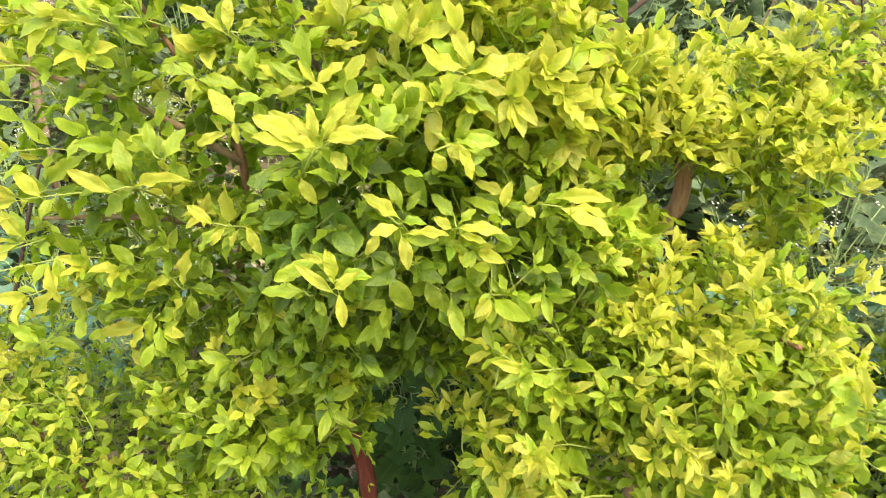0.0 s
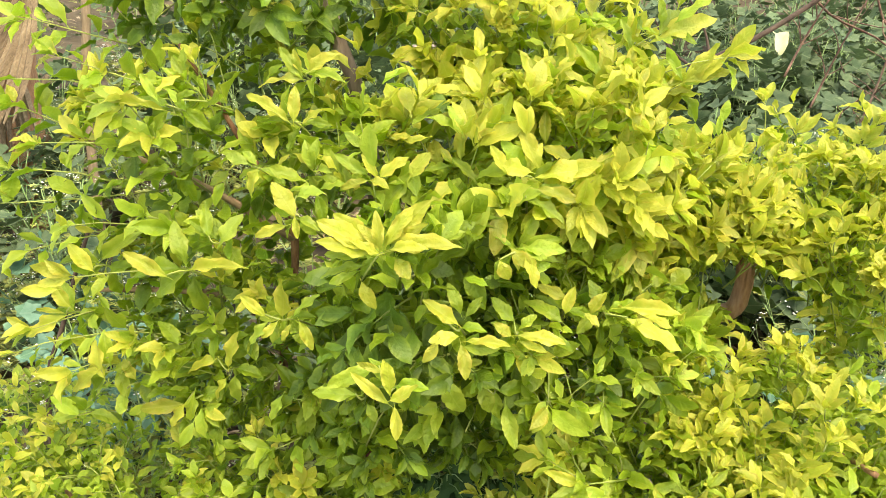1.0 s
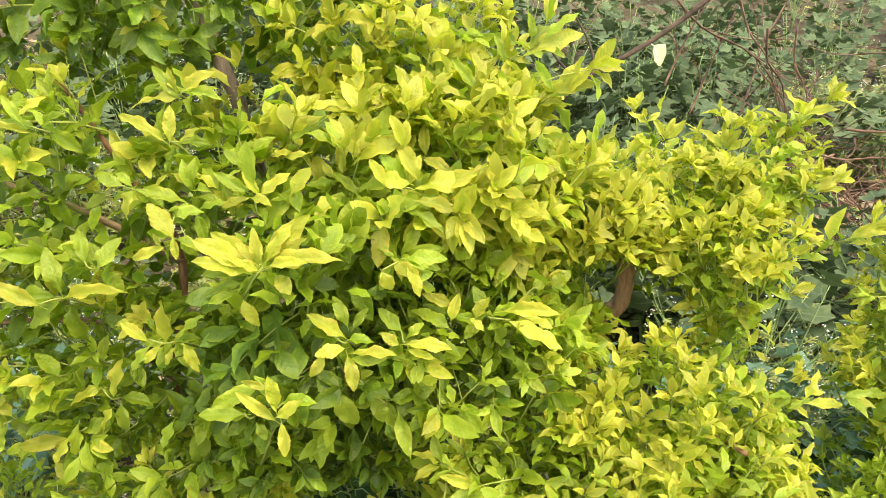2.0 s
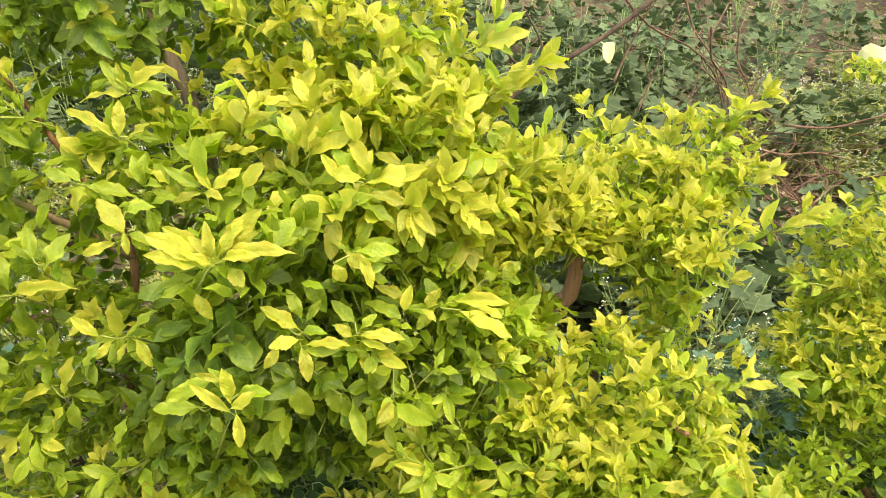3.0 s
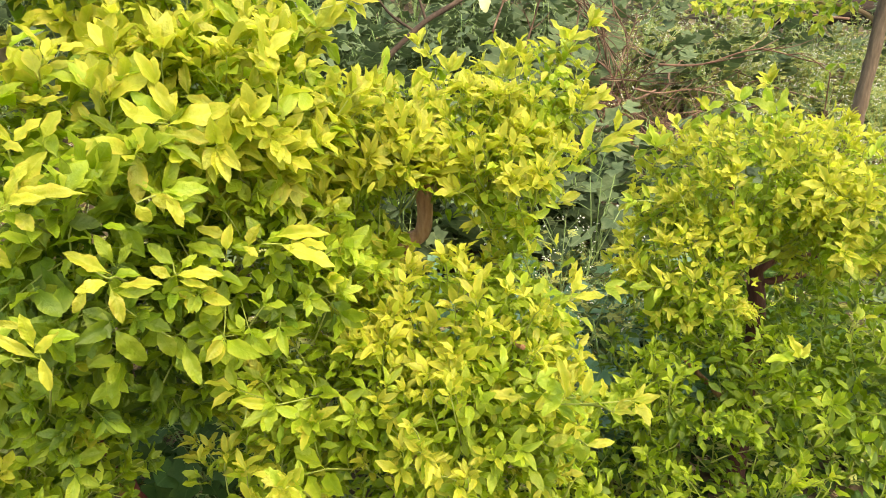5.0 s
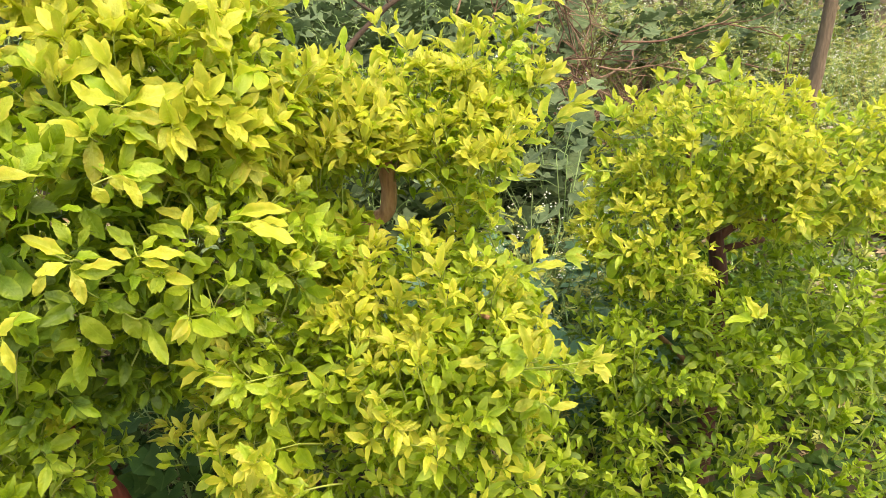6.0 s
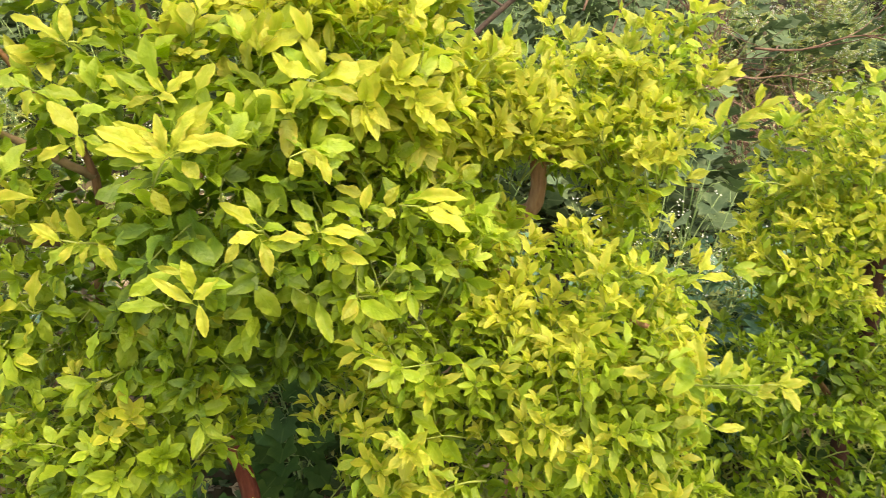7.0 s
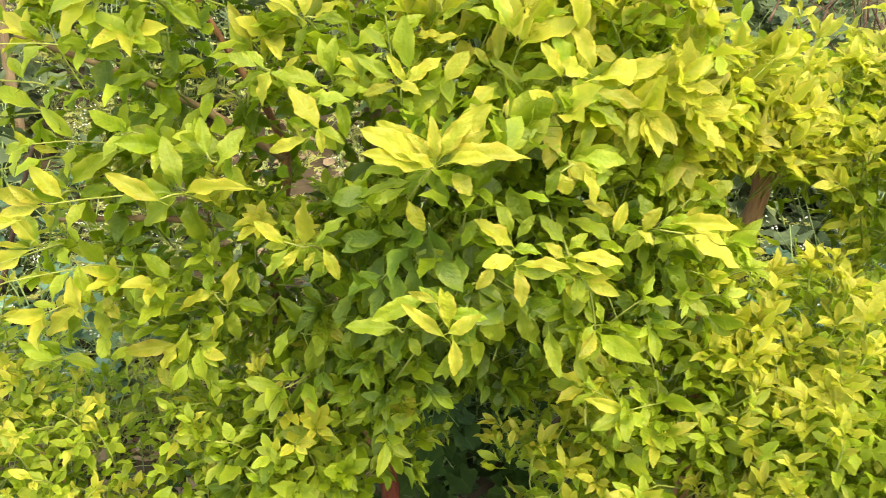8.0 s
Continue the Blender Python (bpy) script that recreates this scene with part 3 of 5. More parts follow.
END_SHOOTS = (
    (1.21, 1.00, 0.76, 1.04, 0.92, 0.90, 0.045, 4, 0.80),
    (1.03, 1.10, 0.88, 0.83, 1.02, 1.01, 0.040, 4, 0.70),
    (1.22, 1.25, 1.21, 1.15, 1.20, 1.34, 0.042, 4, 0.70),
    (1.08, 1.25, 1.22, 1.01, 1.20, 1.31, 0.040, 4, 0.70),
    (1.25, 1.05, 1.08, 1.10, 0.95, 1.19, 0.045, 4, 1.00),
    (1.27, 1.00, 0.96, 1.13, 0.92, 1.07, 0.045, 4, 0.90),
    (1.19, 1.10, 1.09, 1.07, 1.02, 1.22, 0.040, 4, 0.90),
    (1.09, 1.15, 1.06, 1.00, 1.08, 1.19, 0.040, 4, 0.90),
    (0.94, 1.15, 1.08, 0.81, 1.10, 1.15, 0.036, 4, 0.60),
    (1.13, 1.00, 0.74, 0.99, 0.93, 0.76, 0.042, 4, 0.40),
)
BACK_SHOOTS = (
    (1.99, 1.98, 1.47, 1.48, 1.95, 1.53, 0.040, 6, 0.50),
    (2.00, 1.95, 1.48, 1.67, 1.90, 1.46, 0.040, 6, 0.50),
    (1.98, 1.90, 1.54, 1.80, 1.85, 1.44, 0.040, 5, 0.50),
    (2.10, 1.95, 1.32, 1.88, 1.90, 1.26, 0.040, 5, 0.40),
)


# Single leaves of the foremost sprigs: stalk, tip, age (0 golden, 1 lime, 2 green), width.
SPRIG_ROSETTE = (
    (-0.141, 0.760, 1.301, -0.193, 0.738, 1.333, 0, 1.0),
    (-0.139, 0.750, 1.301, -0.192, 0.728, 1.318, 0, 0.8),
    (-0.136, 0.770, 1.301, -0.182, 0.761, 1.338, 0, 0.8),
    (-0.130, 0.770, 1.305, -0.086, 0.766, 1.359, 0, 0.8),
    (-0.125, 0.760, 1.310, -0.103, 0.756, 1.350, 0, 0.8),
    (-0.117, 0.760, 1.305, -0.087, 0.756, 1.338, 0, 0.8),
    (-0.131, 0.760, 1.306, -0.151, 0.751, 1.332, 0, 0.8),
    (-0.121, 0.750, 1.305, -0.049, 0.746, 1.327, 0, 0.7),
    (-0.119, 0.740, 1.310, -0.082, 0.731, 1.322, 0, 0.8),
    (-0.132, 0.750, 1.301, -0.158, 0.736, 1.318, 0, 0.8),
    (-0.132, 0.750, 1.308, -0.132, 0.736, 1.345, 0, 0.7),
    (-0.115, 0.750, 1.296, -0.096, 0.736, 1.284, 0, 1.6),
    (-0.147, 0.760, 1.294, -0.191, 0.751, 1.296, 1, 0.8),
    (-0.155, 0.770, 1.281, -0.199, 0.756, 1.279, 1, 0.6),
    (-0.158, 0.770, 1.274, -0.188, 0.756, 1.262, 1, 0.7),
    (-0.155, 0.770, 1.261, -0.142, 0.756, 1.235, 0, 1.1),
)
SPRIG_CREST = (
    (-0.058, 0.950, 1.372, -0.059, 0.954, 1.423, 0, 0.8),
    (0.041, 0.900, 1.373, 0.010, 0.900, 1.424, 0, 0.9),
    (0.003, 0.880, 1.368, -0.021, 0.880, 1.400, 0, 1.0),
    (0.029, 0.870, 1.375, -0.008, 0.852, 1.385, 0, 1.3),
    (0.037, 0.880, 1.367, 0.106, 0.880, 1.387, 0, 0.8),
    (0.037, 0.860, 1.357, 0.089, 0.851, 1.350, 0, 0.8),
    (0.024, 0.860, 1.346, 0.071, 0.846, 1.328, 1, 0.8),
    (-0.031, 0.920, 1.345, -0.068, 0.925, 1.378, 1, 0.7),
    (-0.069, 0.950, 1.363, -0.105, 0.950, 1.357, 1, 0.8),
    (-0.069, 0.950, 1.366, -0.086, 0.950, 1.384, 0, 1.2),
    (0.048, 0.980, 1.389, 0.087, 0.971, 1.379, 0, 1.1),
    (0.052, 0.980, 1.393, 0.045, 0.989, 1.436, 0, 0.9),
)
SPRIG_HANGING = (
    (-0.005, 0.860, 1.331, -0.006, 0.833, 1.283, 0, 0.9),
    (-0.003, 0.800, 1.285, 0.007, 0.796, 1.262, 0, 1.5),
    (0.027, 0.830, 1.289, 0.045, 0.816, 1.251, 0, 0.8),
    (0.010, 0.830, 1.291, 0.031, 0.816, 1.273, 0, 1.2),
    (0.021, 0.840, 1.289, 0.072, 0.831, 1.295, 1, 0.8),
    (-0.034, 0.900, 1.275, -0.086, 0.891, 1.249, 2, 0.8),
    (-0.027, 0.920, 1.278, -0.025, 0.902, 1.247, 2, 1.2),
    (0.112, 0.930, 1.278, 0.093, 0.917, 1.268, 1, 2.0),
)
SPRIG_FAN = (
    (-0.047, 0.790, 1.209, -0.085, 0.781, 1.238, 0, 0.9),
    (-0.084, 0.800, 1.227, -0.104, 0.800, 1.206, 1, 1.0),
    (-0.045, 0.820, 1.210, -0.057, 0.820, 1.246, 1, 0.9),
    (-0.038, 0.820, 1.207, -0.023, 0.820, 1.233, 1, 0.9),
    (-0.045, 0.780, 1.199, -0.076, 0.766, 1.199, 0, 1.1),
    (-0.068, 0.770, 1.195, -0.079, 0.761, 1.170, 0, 1.2),
    (-0.042, 0.780, 1.189, -0.031, 0.766, 1.153, 0, 1.0),
    (-0.036, 0.790, 1.188, 0.012, 0.781, 1.195, 0, 0.7),
    (-0.039, 0.790, 1.181, -0.000, 0.781, 1.183, 1, 0.9),
)
SPRIG_ARM = (
    (0.017, 0.830, 1.181, -0.004, 0.825, 1.196, 0, 1.3),
    (0.027, 0.830, 1.182, 0.080, 0.821, 1.185, 0, 0.8),
    (0.028, 0.830, 1.174, 0.060, 0.821, 1.169, 0, 0.7),
    (0.020, 0.850, 1.191, -0.009, 0.854, 1.218, 1, 1.1),
)
SPRIG_REACH = (
    (0.152, 0.870, 1.210, 0.221, 0.861, 1.220, 0, 0.7),
    (0.159, 0.860, 1.200, 0.227, 0.842, 1.177, 0, 0.7),
    (0.115, 0.870, 1.200, 0.126, 0.870, 1.231, 0, 1.2),
    (0.108, 0.870, 1.200, 0.127, 0.861, 1.190, 0, 1.3),
    (0.085, 0.880, 1.194, 0.089, 0.880, 1.229, 0, 1.1),
    (0.082, 0.880, 1.183, 0.041, 0.889, 1.215, 1, 0.9),
    (0.088, 0.890, 1.210, 0.048, 0.895, 1.224, 0, 0.9),
    (0.242, 1.000, 1.199, 0.266, 1.000, 1.226, 1, 1.3),
)
SPRIG_DROOP = (
    (-0.113, 0.710, 1.156, -0.123, 0.714, 1.193, 0, 0.7),
    (-0.113, 0.710, 1.162, -0.116, 0.701, 1.194, 0, 1.0),
    (-0.113, 0.710, 1.150, -0.080, 0.706, 1.168, 0, 0.9),
    (-0.108, 0.710, 1.143, -0.100, 0.701, 1.107, 0, 0.9),
    (-0.116, 0.720, 1.140, -0.157, 0.720, 1.172, 0, 0.6),
    (-0.123, 0.730, 1.172, -0.152, 0.730, 1.184, 0, 0.6),
    (-0.130, 0.740, 1.174, -0.184, 0.744, 1.147, 1, 0.7),
    (-0.164, 0.780, 1.115, -0.217, 0.780, 1.114, 1, 0.9),
    (-0.150, 0.780, 1.104, -0.137, 0.776, 1.085, 1, 1.3),
)
SPRIG_UNDER = (
    (-0.065, 0.860, 1.103, -0.040, 0.855, 1.046, 1, 1.0),
    (-0.017, 0.880, 1.088, 0.001, 0.876, 1.048, 1, 1.1),
    (0.017, 0.860, 1.072, 0.028, 0.851, 1.016, 1, 0.8),
    (-0.286, 1.000, 0.976, -0.281, 0.991, 0.902, 1, 0.9),
    (-0.322, 1.000, 0.983, -0.340, 0.991, 0.942, 1, 0.9),
)
SPRIG_DISC = (
    (-0.268, 0.840, 1.184, -0.257, 0.835, 1.237, 0, 1.0),
    (-0.293, 0.850, 1.179, -0.323, 0.845, 1.202, 0, 1.0),
    (-0.286, 0.840, 1.176, -0.311, 0.835, 1.145, 1, 0.9),
    (-0.275, 0.840, 1.176, -0.291, 0.831, 1.155, 0, 1.1),
    (-0.256, 0.850, 1.181, -0.228, 0.854, 1.213, 1, 0.8),
    (-0.249, 0.850, 1.174, -0.229, 0.841, 1.142, 0, 0.9),
    (-0.257, 0.840, 1.174, -0.266, 0.831, 1.154, 0, 1.1),
)
SPRIG_PAIR = (
    (-0.251, 0.850, 1.310, -0.277, 0.854, 1.352, 0, 1.0),
    (-0.257, 0.880, 1.328, -0.225, 0.880, 1.343, 1, 1.4),
    (-0.247, 0.900, 1.342, -0.295, 0.900, 1.357, 1, 0.8),
    (-0.252, 0.850, 1.310, -0.244, 0.841, 1.288, 0, 1.0),
    (-0.266, 0.860, 1.296, -0.304, 0.855, 1.279, 0, 0.9),
    (-0.270, 0.860, 1.296, -0.280, 0.864, 1.312, 0, 0.8),
    (-0.237, 0.900, 1.328, -0.221, 0.891, 1.294, 2, 1.0),
    (-0.305, 0.880, 1.361, -0.325, 0.876, 1.330, 0, 1.2),
    (-0.323, 0.900, 1.363, -0.353, 0.900, 1.375, 1, 1.0),
)
SPRIG_CUP = (
    (-0.164, 0.930, 1.347, -0.185, 0.926, 1.376, 0, 0.9),
    (-0.162, 0.930, 1.347, -0.129, 0.926, 1.379, 0, 0.9),
    (-0.175, 0.920, 1.345, -0.207, 0.911, 1.334, 0, 1.0),
    (-0.177, 0.930, 1.350, -0.220, 0.930, 1.374, 1, 0.8),
    (-0.172, 0.920, 1.345, -0.145, 0.911, 1.344, 0, 1.3),
    (-0.153, 0.960, 1.394, -0.128, 0.956, 1.403, 0, 1.1),
    (-0.162, 0.930, 1.298, -0.125, 0.926, 1.357, 1, 0.8),
    (-0.134, 0.960, 1.392, -0.096, 0.956, 1.394, 0, 0.7),
)
SPRIG_TOP = (
    (-0.278, 1.000, 1.463, -0.310, 1.000, 1.503, 1, 0.8),
    (-0.278, 1.000, 1.463, -0.337, 0.991, 1.469, 0, 0.7),
    (-0.271, 1.000, 1.471, -0.234, 1.000, 1.505, 0, 0.9),
    (-0.267, 1.000, 1.471, -0.217, 0.991, 1.470, 1, 0.7),
    (-0.278, 1.000, 1.471, -0.298, 1.009, 1.501, 0, 0.8),
    (-0.285, 0.950, 1.412, -0.340, 0.950, 1.446, 0, 0.7),
    (-0.278, 0.950, 1.412, -0.276, 0.950, 1.456, 0, 0.8),
    (-0.266, 0.950, 1.409, -0.242, 0.946, 1.432, 0, 0.9),
)
SPRIG_SIDE = (
    (-0.446, 0.940, 1.421, -0.521, 0.931, 1.435, 0, 0.5),
    (-0.458, 0.950, 1.431, -0.483, 0.954, 1.465, 1, 0.7),
    (-0.461, 0.950, 1.441, -0.432, 0.954, 1.467, 0, 0.8),
    (-0.430, 0.970, 1.415, -0.450, 0.970, 1.451, 1, 0.7),
    (-0.474, 1.000, 1.331, -0.522, 0.991, 1.316, 1, 0.8),
    (-0.442, 0.900, 1.206, -0.496, 0.891, 1.237, 0, 0.8),
    (-0.423, 0.920, 1.216, -0.438, 0.920, 1.275, 1, 0.8),
    (-0.393, 0.930, 1.255, -0.402, 0.939, 1.295, 1, 1.0),
    (-0.382, 0.930, 1.239, -0.356, 0.934, 1.287, 1, 0.9),
    (-0.423, 0.920, 1.208, -0.341, 0.911, 1.232, 0, 0.5),
)
SPRIG_EDGE = (
    (-0.604, 1.000, 1.170, -0.638, 0.996, 1.210, 0, 1.0),
    (-0.589, 1.000, 1.189, -0.536, 1.000, 1.240, 1, 0.8),
    (-0.623, 1.050, 1.217, -0.656, 1.046, 1.221, 0, 0.8),
    (-0.660, 1.020, 1.100, -0.689, 1.016, 1.137, 0, 1.1),
    (-0.671, 1.020, 1.085, -0.740, 1.011, 1.049, 0, 0.8),
    (-0.671, 1.020, 1.090, -0.714, 1.011, 1.097, 0, 0.5),
    (-0.590, 0.970, 1.028, -0.643, 0.961, 0.990, 0, 0.8),
    (-0.588, 0.970, 1.009, -0.601, 0.966, 1.068, 0, 0.9),
    (-0.545, 0.980, 1.005, -0.561, 0.976, 1.036, 0, 1.1),
    (-0.656, 1.000, 0.923, -0.691, 0.996, 0.960, 1, 1.0),
    (-0.571, 1.000, 0.975, -0.584, 0.996, 0.938, 1, 1.3),
)
SPRIG_HUNG = (
    (-0.481, 1.000, 0.956, -0.551, 0.991, 0.944, 0, 0.8),
    (-0.477, 1.000, 0.957, -0.503, 0.991, 0.918, 0, 1.1),
    (-0.462, 1.000, 0.978, -0.472, 0.996, 0.927, 1, 0.9),
    (-0.422, 1.000, 1.039, -0.472, 0.991, 1.030, 0, 0.9),
    (-0.410, 1.000, 1.006, -0.437, 0.991, 0.972, 0, 1.0),
    (-0.396, 1.000, 1.012, -0.398, 0.991, 0.966, 1, 1.0),
    (-0.397, 0.980, 1.036, -0.386, 0.976, 1.094, 0, 0.9),
    (-0.454, 1.050, 0.899, -0.444, 1.041, 0.846, 1, 1.1),
    (-0.480, 1.000, 1.059, -0.501, 1.000, 1.099, 1, 1.1),
)
SPRIG_SPIRE = (
    (0.201, 1.120, 1.526, 0.289, 1.111, 1.573, 0, 0.6),
    (0.214, 1.120, 1.552, 0.214, 1.111, 1.588, 1, 0.9),
    (0.233, 1.120, 1.554, 0.275, 1.111, 1.595, 1, 0.7),
    (0.176, 1.130, 1.513, 0.159, 1.130, 1.556, 1, 0.8),
    (0.238, 1.050, 1.476, 0.299, 1.041, 1.512, 0, 0.8),
    (0.239, 1.050, 1.476, 0.281, 1.041, 1.522, 0, 0.8),
    (0.242, 1.050, 1.476, 0.294, 1.036, 1.499, 0, 0.7),
    (0.239, 1.060, 1.476, 0.213, 1.064, 1.520, 1, 0.6),
    (0.218, 1.070, 1.455, 0.254, 1.061, 1.469, 0, 0.9),
    (0.204, 1.030, 1.408, 0.215, 1.030, 1.439, 0, 1.1),
    (0.218, 1.030, 1.419, 0.245, 1.026, 1.433, 0, 1.1),
    (0.132, 1.080, 1.470, 0.092, 1.080, 1.519, 1, 0.8),
)
SPRIG = (SPRIG_ROSETTE, SPRIG_CREST, SPRIG_HANGING, SPRIG_FAN, SPRIG_ARM, SPRIG_REACH, SPRIG_DROOP, SPRIG_UNDER, SPRIG_DISC, SPRIG_PAIR, SPRIG_CUP, SPRIG_TOP, SPRIG_SIDE, SPRIG_EDGE, SPRIG_HUNG, SPRIG_SPIRE,)
MIDDLE_HORN = (
    (0.730, 1.260, 1.435, 0.699, 1.260, 1.477, 0, 0.9),
    (0.733, 1.250, 1.436, 0.789, 1.246, 1.457, 0, 0.7),
    (0.729, 1.250, 1.438, 0.747, 1.250, 1.467, 0, 0.8),
    (0.712, 1.270, 1.421, 0.685, 1.270, 1.453, 0, 1.0),
    (0.712, 1.270, 1.415, 0.694, 1.261, 1.395, 0, 0.9),
    (0.685, 1.000, 1.277, 0.710, 0.986, 1.304, 0, 0.8),
    (0.687, 1.000, 1.269, 0.715, 0.986, 1.277, 0, 0.8),
    (0.731, 1.180, 1.312, 0.765, 1.171, 1.346, 0, 0.9),
    (0.737, 1.180, 1.312, 0.776, 1.171, 1.324, 0, 0.9),
    (0.718, 1.200, 1.302, 0.715, 1.200, 1.351, 0, 0.9),
)
MIDDLE_BUDS = (
    (0.469, 1.310, 1.412, 0.434, 1.306, 1.431, 0, 0.8),
    (0.469, 1.310, 1.414, 0.492, 1.306, 1.433, 0, 0.8),
    (0.469, 1.310, 1.414, 0.456, 1.306, 1.440, 0, 0.8),
    (0.506, 1.310, 1.382, 0.481, 1.306, 1.419, 0, 0.9),
    (0.508, 1.310, 1.384, 0.543, 1.306, 1.414, 0, 0.9),
    (0.507, 1.310, 1.387, 0.516, 1.306, 1.423, 0, 0.9),
    (0.612, 1.300, 1.370, 0.579, 1.296, 1.409, 0, 0.9),
    (0.615, 1.300, 1.370, 0.640, 1.296, 1.406, 0, 0.9),
    (0.613, 1.300, 1.376, 0.609, 1.296, 1.417, 0, 0.9),
    (0.624, 1.300, 1.365, 0.656, 1.291, 1.390, 0, 0.9),
    (0.384, 1.340, 1.369, 0.380, 1.340, 1.404, 1, 0.9),
    (0.428, 1.330, 1.337, 0.444, 1.326, 1.365, 0, 1.0),
)
MIDDLE_SPRAY = (
    (0.613, 0.930, 1.050, 0.628, 0.930, 1.094, 0, 0.8),
    (0.619, 0.930, 1.043, 0.673, 0.926, 1.047, 0, 0.7),
    (0.613, 0.930, 1.048, 0.592, 0.926, 1.037, 1, 1.0),
    (0.607, 0.940, 1.031, 0.628, 0.931, 1.022, 0, 1.0),
    (0.619, 0.930, 1.058, 0.638, 0.926, 1.065, 0, 1.0),
    (0.652, 1.150, 1.026, 0.672, 1.146, 1.014, 0, 1.2),
)
MIDDLE_TIP = (
    (0.564, 0.670, 0.994, 0.585, 0.661, 1.012, 0, 1.0),
    (0.558, 0.670, 0.989, 0.588, 0.661, 0.995, 0, 0.8),
    (0.562, 0.670, 0.987, 0.571, 0.661, 0.975, 1, 1.0),
    (0.527, 0.740, 0.975, 0.515, 0.740, 1.033, 0, 0.8),
    (0.544, 0.720, 0.989, 0.548, 0.720, 1.026, 0, 1.0),
    (0.483, 0.800, 0.951, 0.430, 0.791, 0.969, 0, 0.8),
    (0.479, 0.800, 0.944, 0.493, 0.791, 0.913, 0, 0.9),
    (0.516, 0.780, 0.875, 0.544, 0.771, 0.894, 0, 1.1),
    (0.566, 0.750, 0.886, 0.606, 0.741, 0.893, 0, 0.7),
)
MIDDLE = (MIDDLE_HORN, MIDDLE_BUDS, MIDDLE_SPRAY, MIDDLE_TIP,)
END_END = (
    (1.032, 1.220, 1.291, 1.004, 1.216, 1.325, 0, 1.0),
    (1.101, 1.220, 1.305, 1.065, 1.216, 1.350, 0, 0.9),
    (1.174, 1.200, 1.283, 1.124, 1.196, 1.323, 1, 1.0),
    (1.177, 1.200, 1.283, 1.188, 1.196, 1.334, 1, 1.0),
    (0.888, 1.170, 1.234, 0.844, 1.166, 1.262, 1, 0.9),
    (0.888, 1.170, 1.234, 0.869, 1.166, 1.279, 1, 0.9),
    (0.890, 1.170, 1.234, 0.909, 1.166, 1.266, 1, 0.9),
    (0.836, 1.020, 1.002, 0.814, 1.016, 1.047, 0, 0.8),
    (1.060, 0.920, 0.874, 1.003, 0.911, 0.899, 1, 0.8),
    (1.069, 0.920, 0.874, 1.082, 0.911, 0.903, 0, 0.8),
    (1.067, 0.920, 0.874, 1.035, 0.911, 0.923, 0, 0.9),
)
END = (END_END,)

def prominent(fol, rows, droop=0.22, rosette=6):
    for bx, by, bz, tx, ty, tz, size, pairs, gold in rows:
        fol.shoot((bx, by, bz), (tx, ty, tz), size * 0.94, pairs, gold, OPEN_SIDE, droop, rosette)


# hollow in front of the bent trunk
TRUNK_VIEW = [((0.405, 1.14, 1.155), (0.075, 0.12, 0.055)), ((0.36, 0.98, 1.195), (0.048, 0.12, 0.044)), ((0.30, 1.03, 1.180), (0.056, 0.11, 0.050)), ((0.225, 0.87, 1.235), (0.042, 0.10, 0.042)),
              ((0.343, 1.08, 1.170), (0.055, 0.07, 0.055)), ((0.256, 0.91, 1.225), (0.048, 0.08, 0.045))]

# the open gap between the two plants, as one looks along it
OPENING = [((0.64, 0.95, 1.21), (0.070, 0.10, 0.047)), ((0.72, 1.12, 1.17), (0.075, 0.10, 0.050)), ((0.80, 1.29, 1.13), (0.080, 0.10, 0.053)),
           ((0.61, 0.95, 1.15), (0.084, 0.10, 0.047)), ((0.69, 1.12, 1.10), (0.090, 0.10, 0.050)), ((0.77, 1.29, 1.05), (0.096, 0.10, 0.053)),
           ((0.61, 0.95, 1.08), (0.079, 0.10, 0.045)), ((0.69, 1.12, 1.02), (0.085, 0.10, 0.048)), ((0.77, 1.29, 0.96), (0.091, 0.10, 0.050)),
           ((0.596, 0.95, 1.163), (0.05, 0.10, 0.045)), ((0.668, 1.12, 1.108), (0.055, 0.10, 0.05)), ((0.74, 1.29, 1.053), (0.06, 0.10, 0.05)),
           ((0.578, 0.95, 1.185), (0.055, 0.10, 0.034)), ((0.648, 1.12, 1.135), (0.060, 0.10, 0.038)), ((0.715, 1.29, 1.085), (0.065, 0.10, 0.043)),
           ((0.685, 0.95, 1.25), (0.06, 0.10, 0.03)), ((0.772, 1.12, 1.21), (0.065, 0.10, 0.035)), ((0.86, 1.29, 1.17), (0.07, 0.10, 0.04)),
           ((0.64, 0.95, 1.02), (0.045, 0.10, 0.045)), ((0.72, 1.12, 0.935), (0.05, 0.10, 0.05)), ((0.80, 1.29, 0.85), (0.055, 0.10, 0.055)),
           ((0.66, 0.95, 0.99), (0.042, 0.10, 0.042)), ((0.74, 1.12, 0.92), (0.045, 0.10, 0.045)), ((0.83, 1.29, 0.84), (0.048, 0.10, 0.047))]


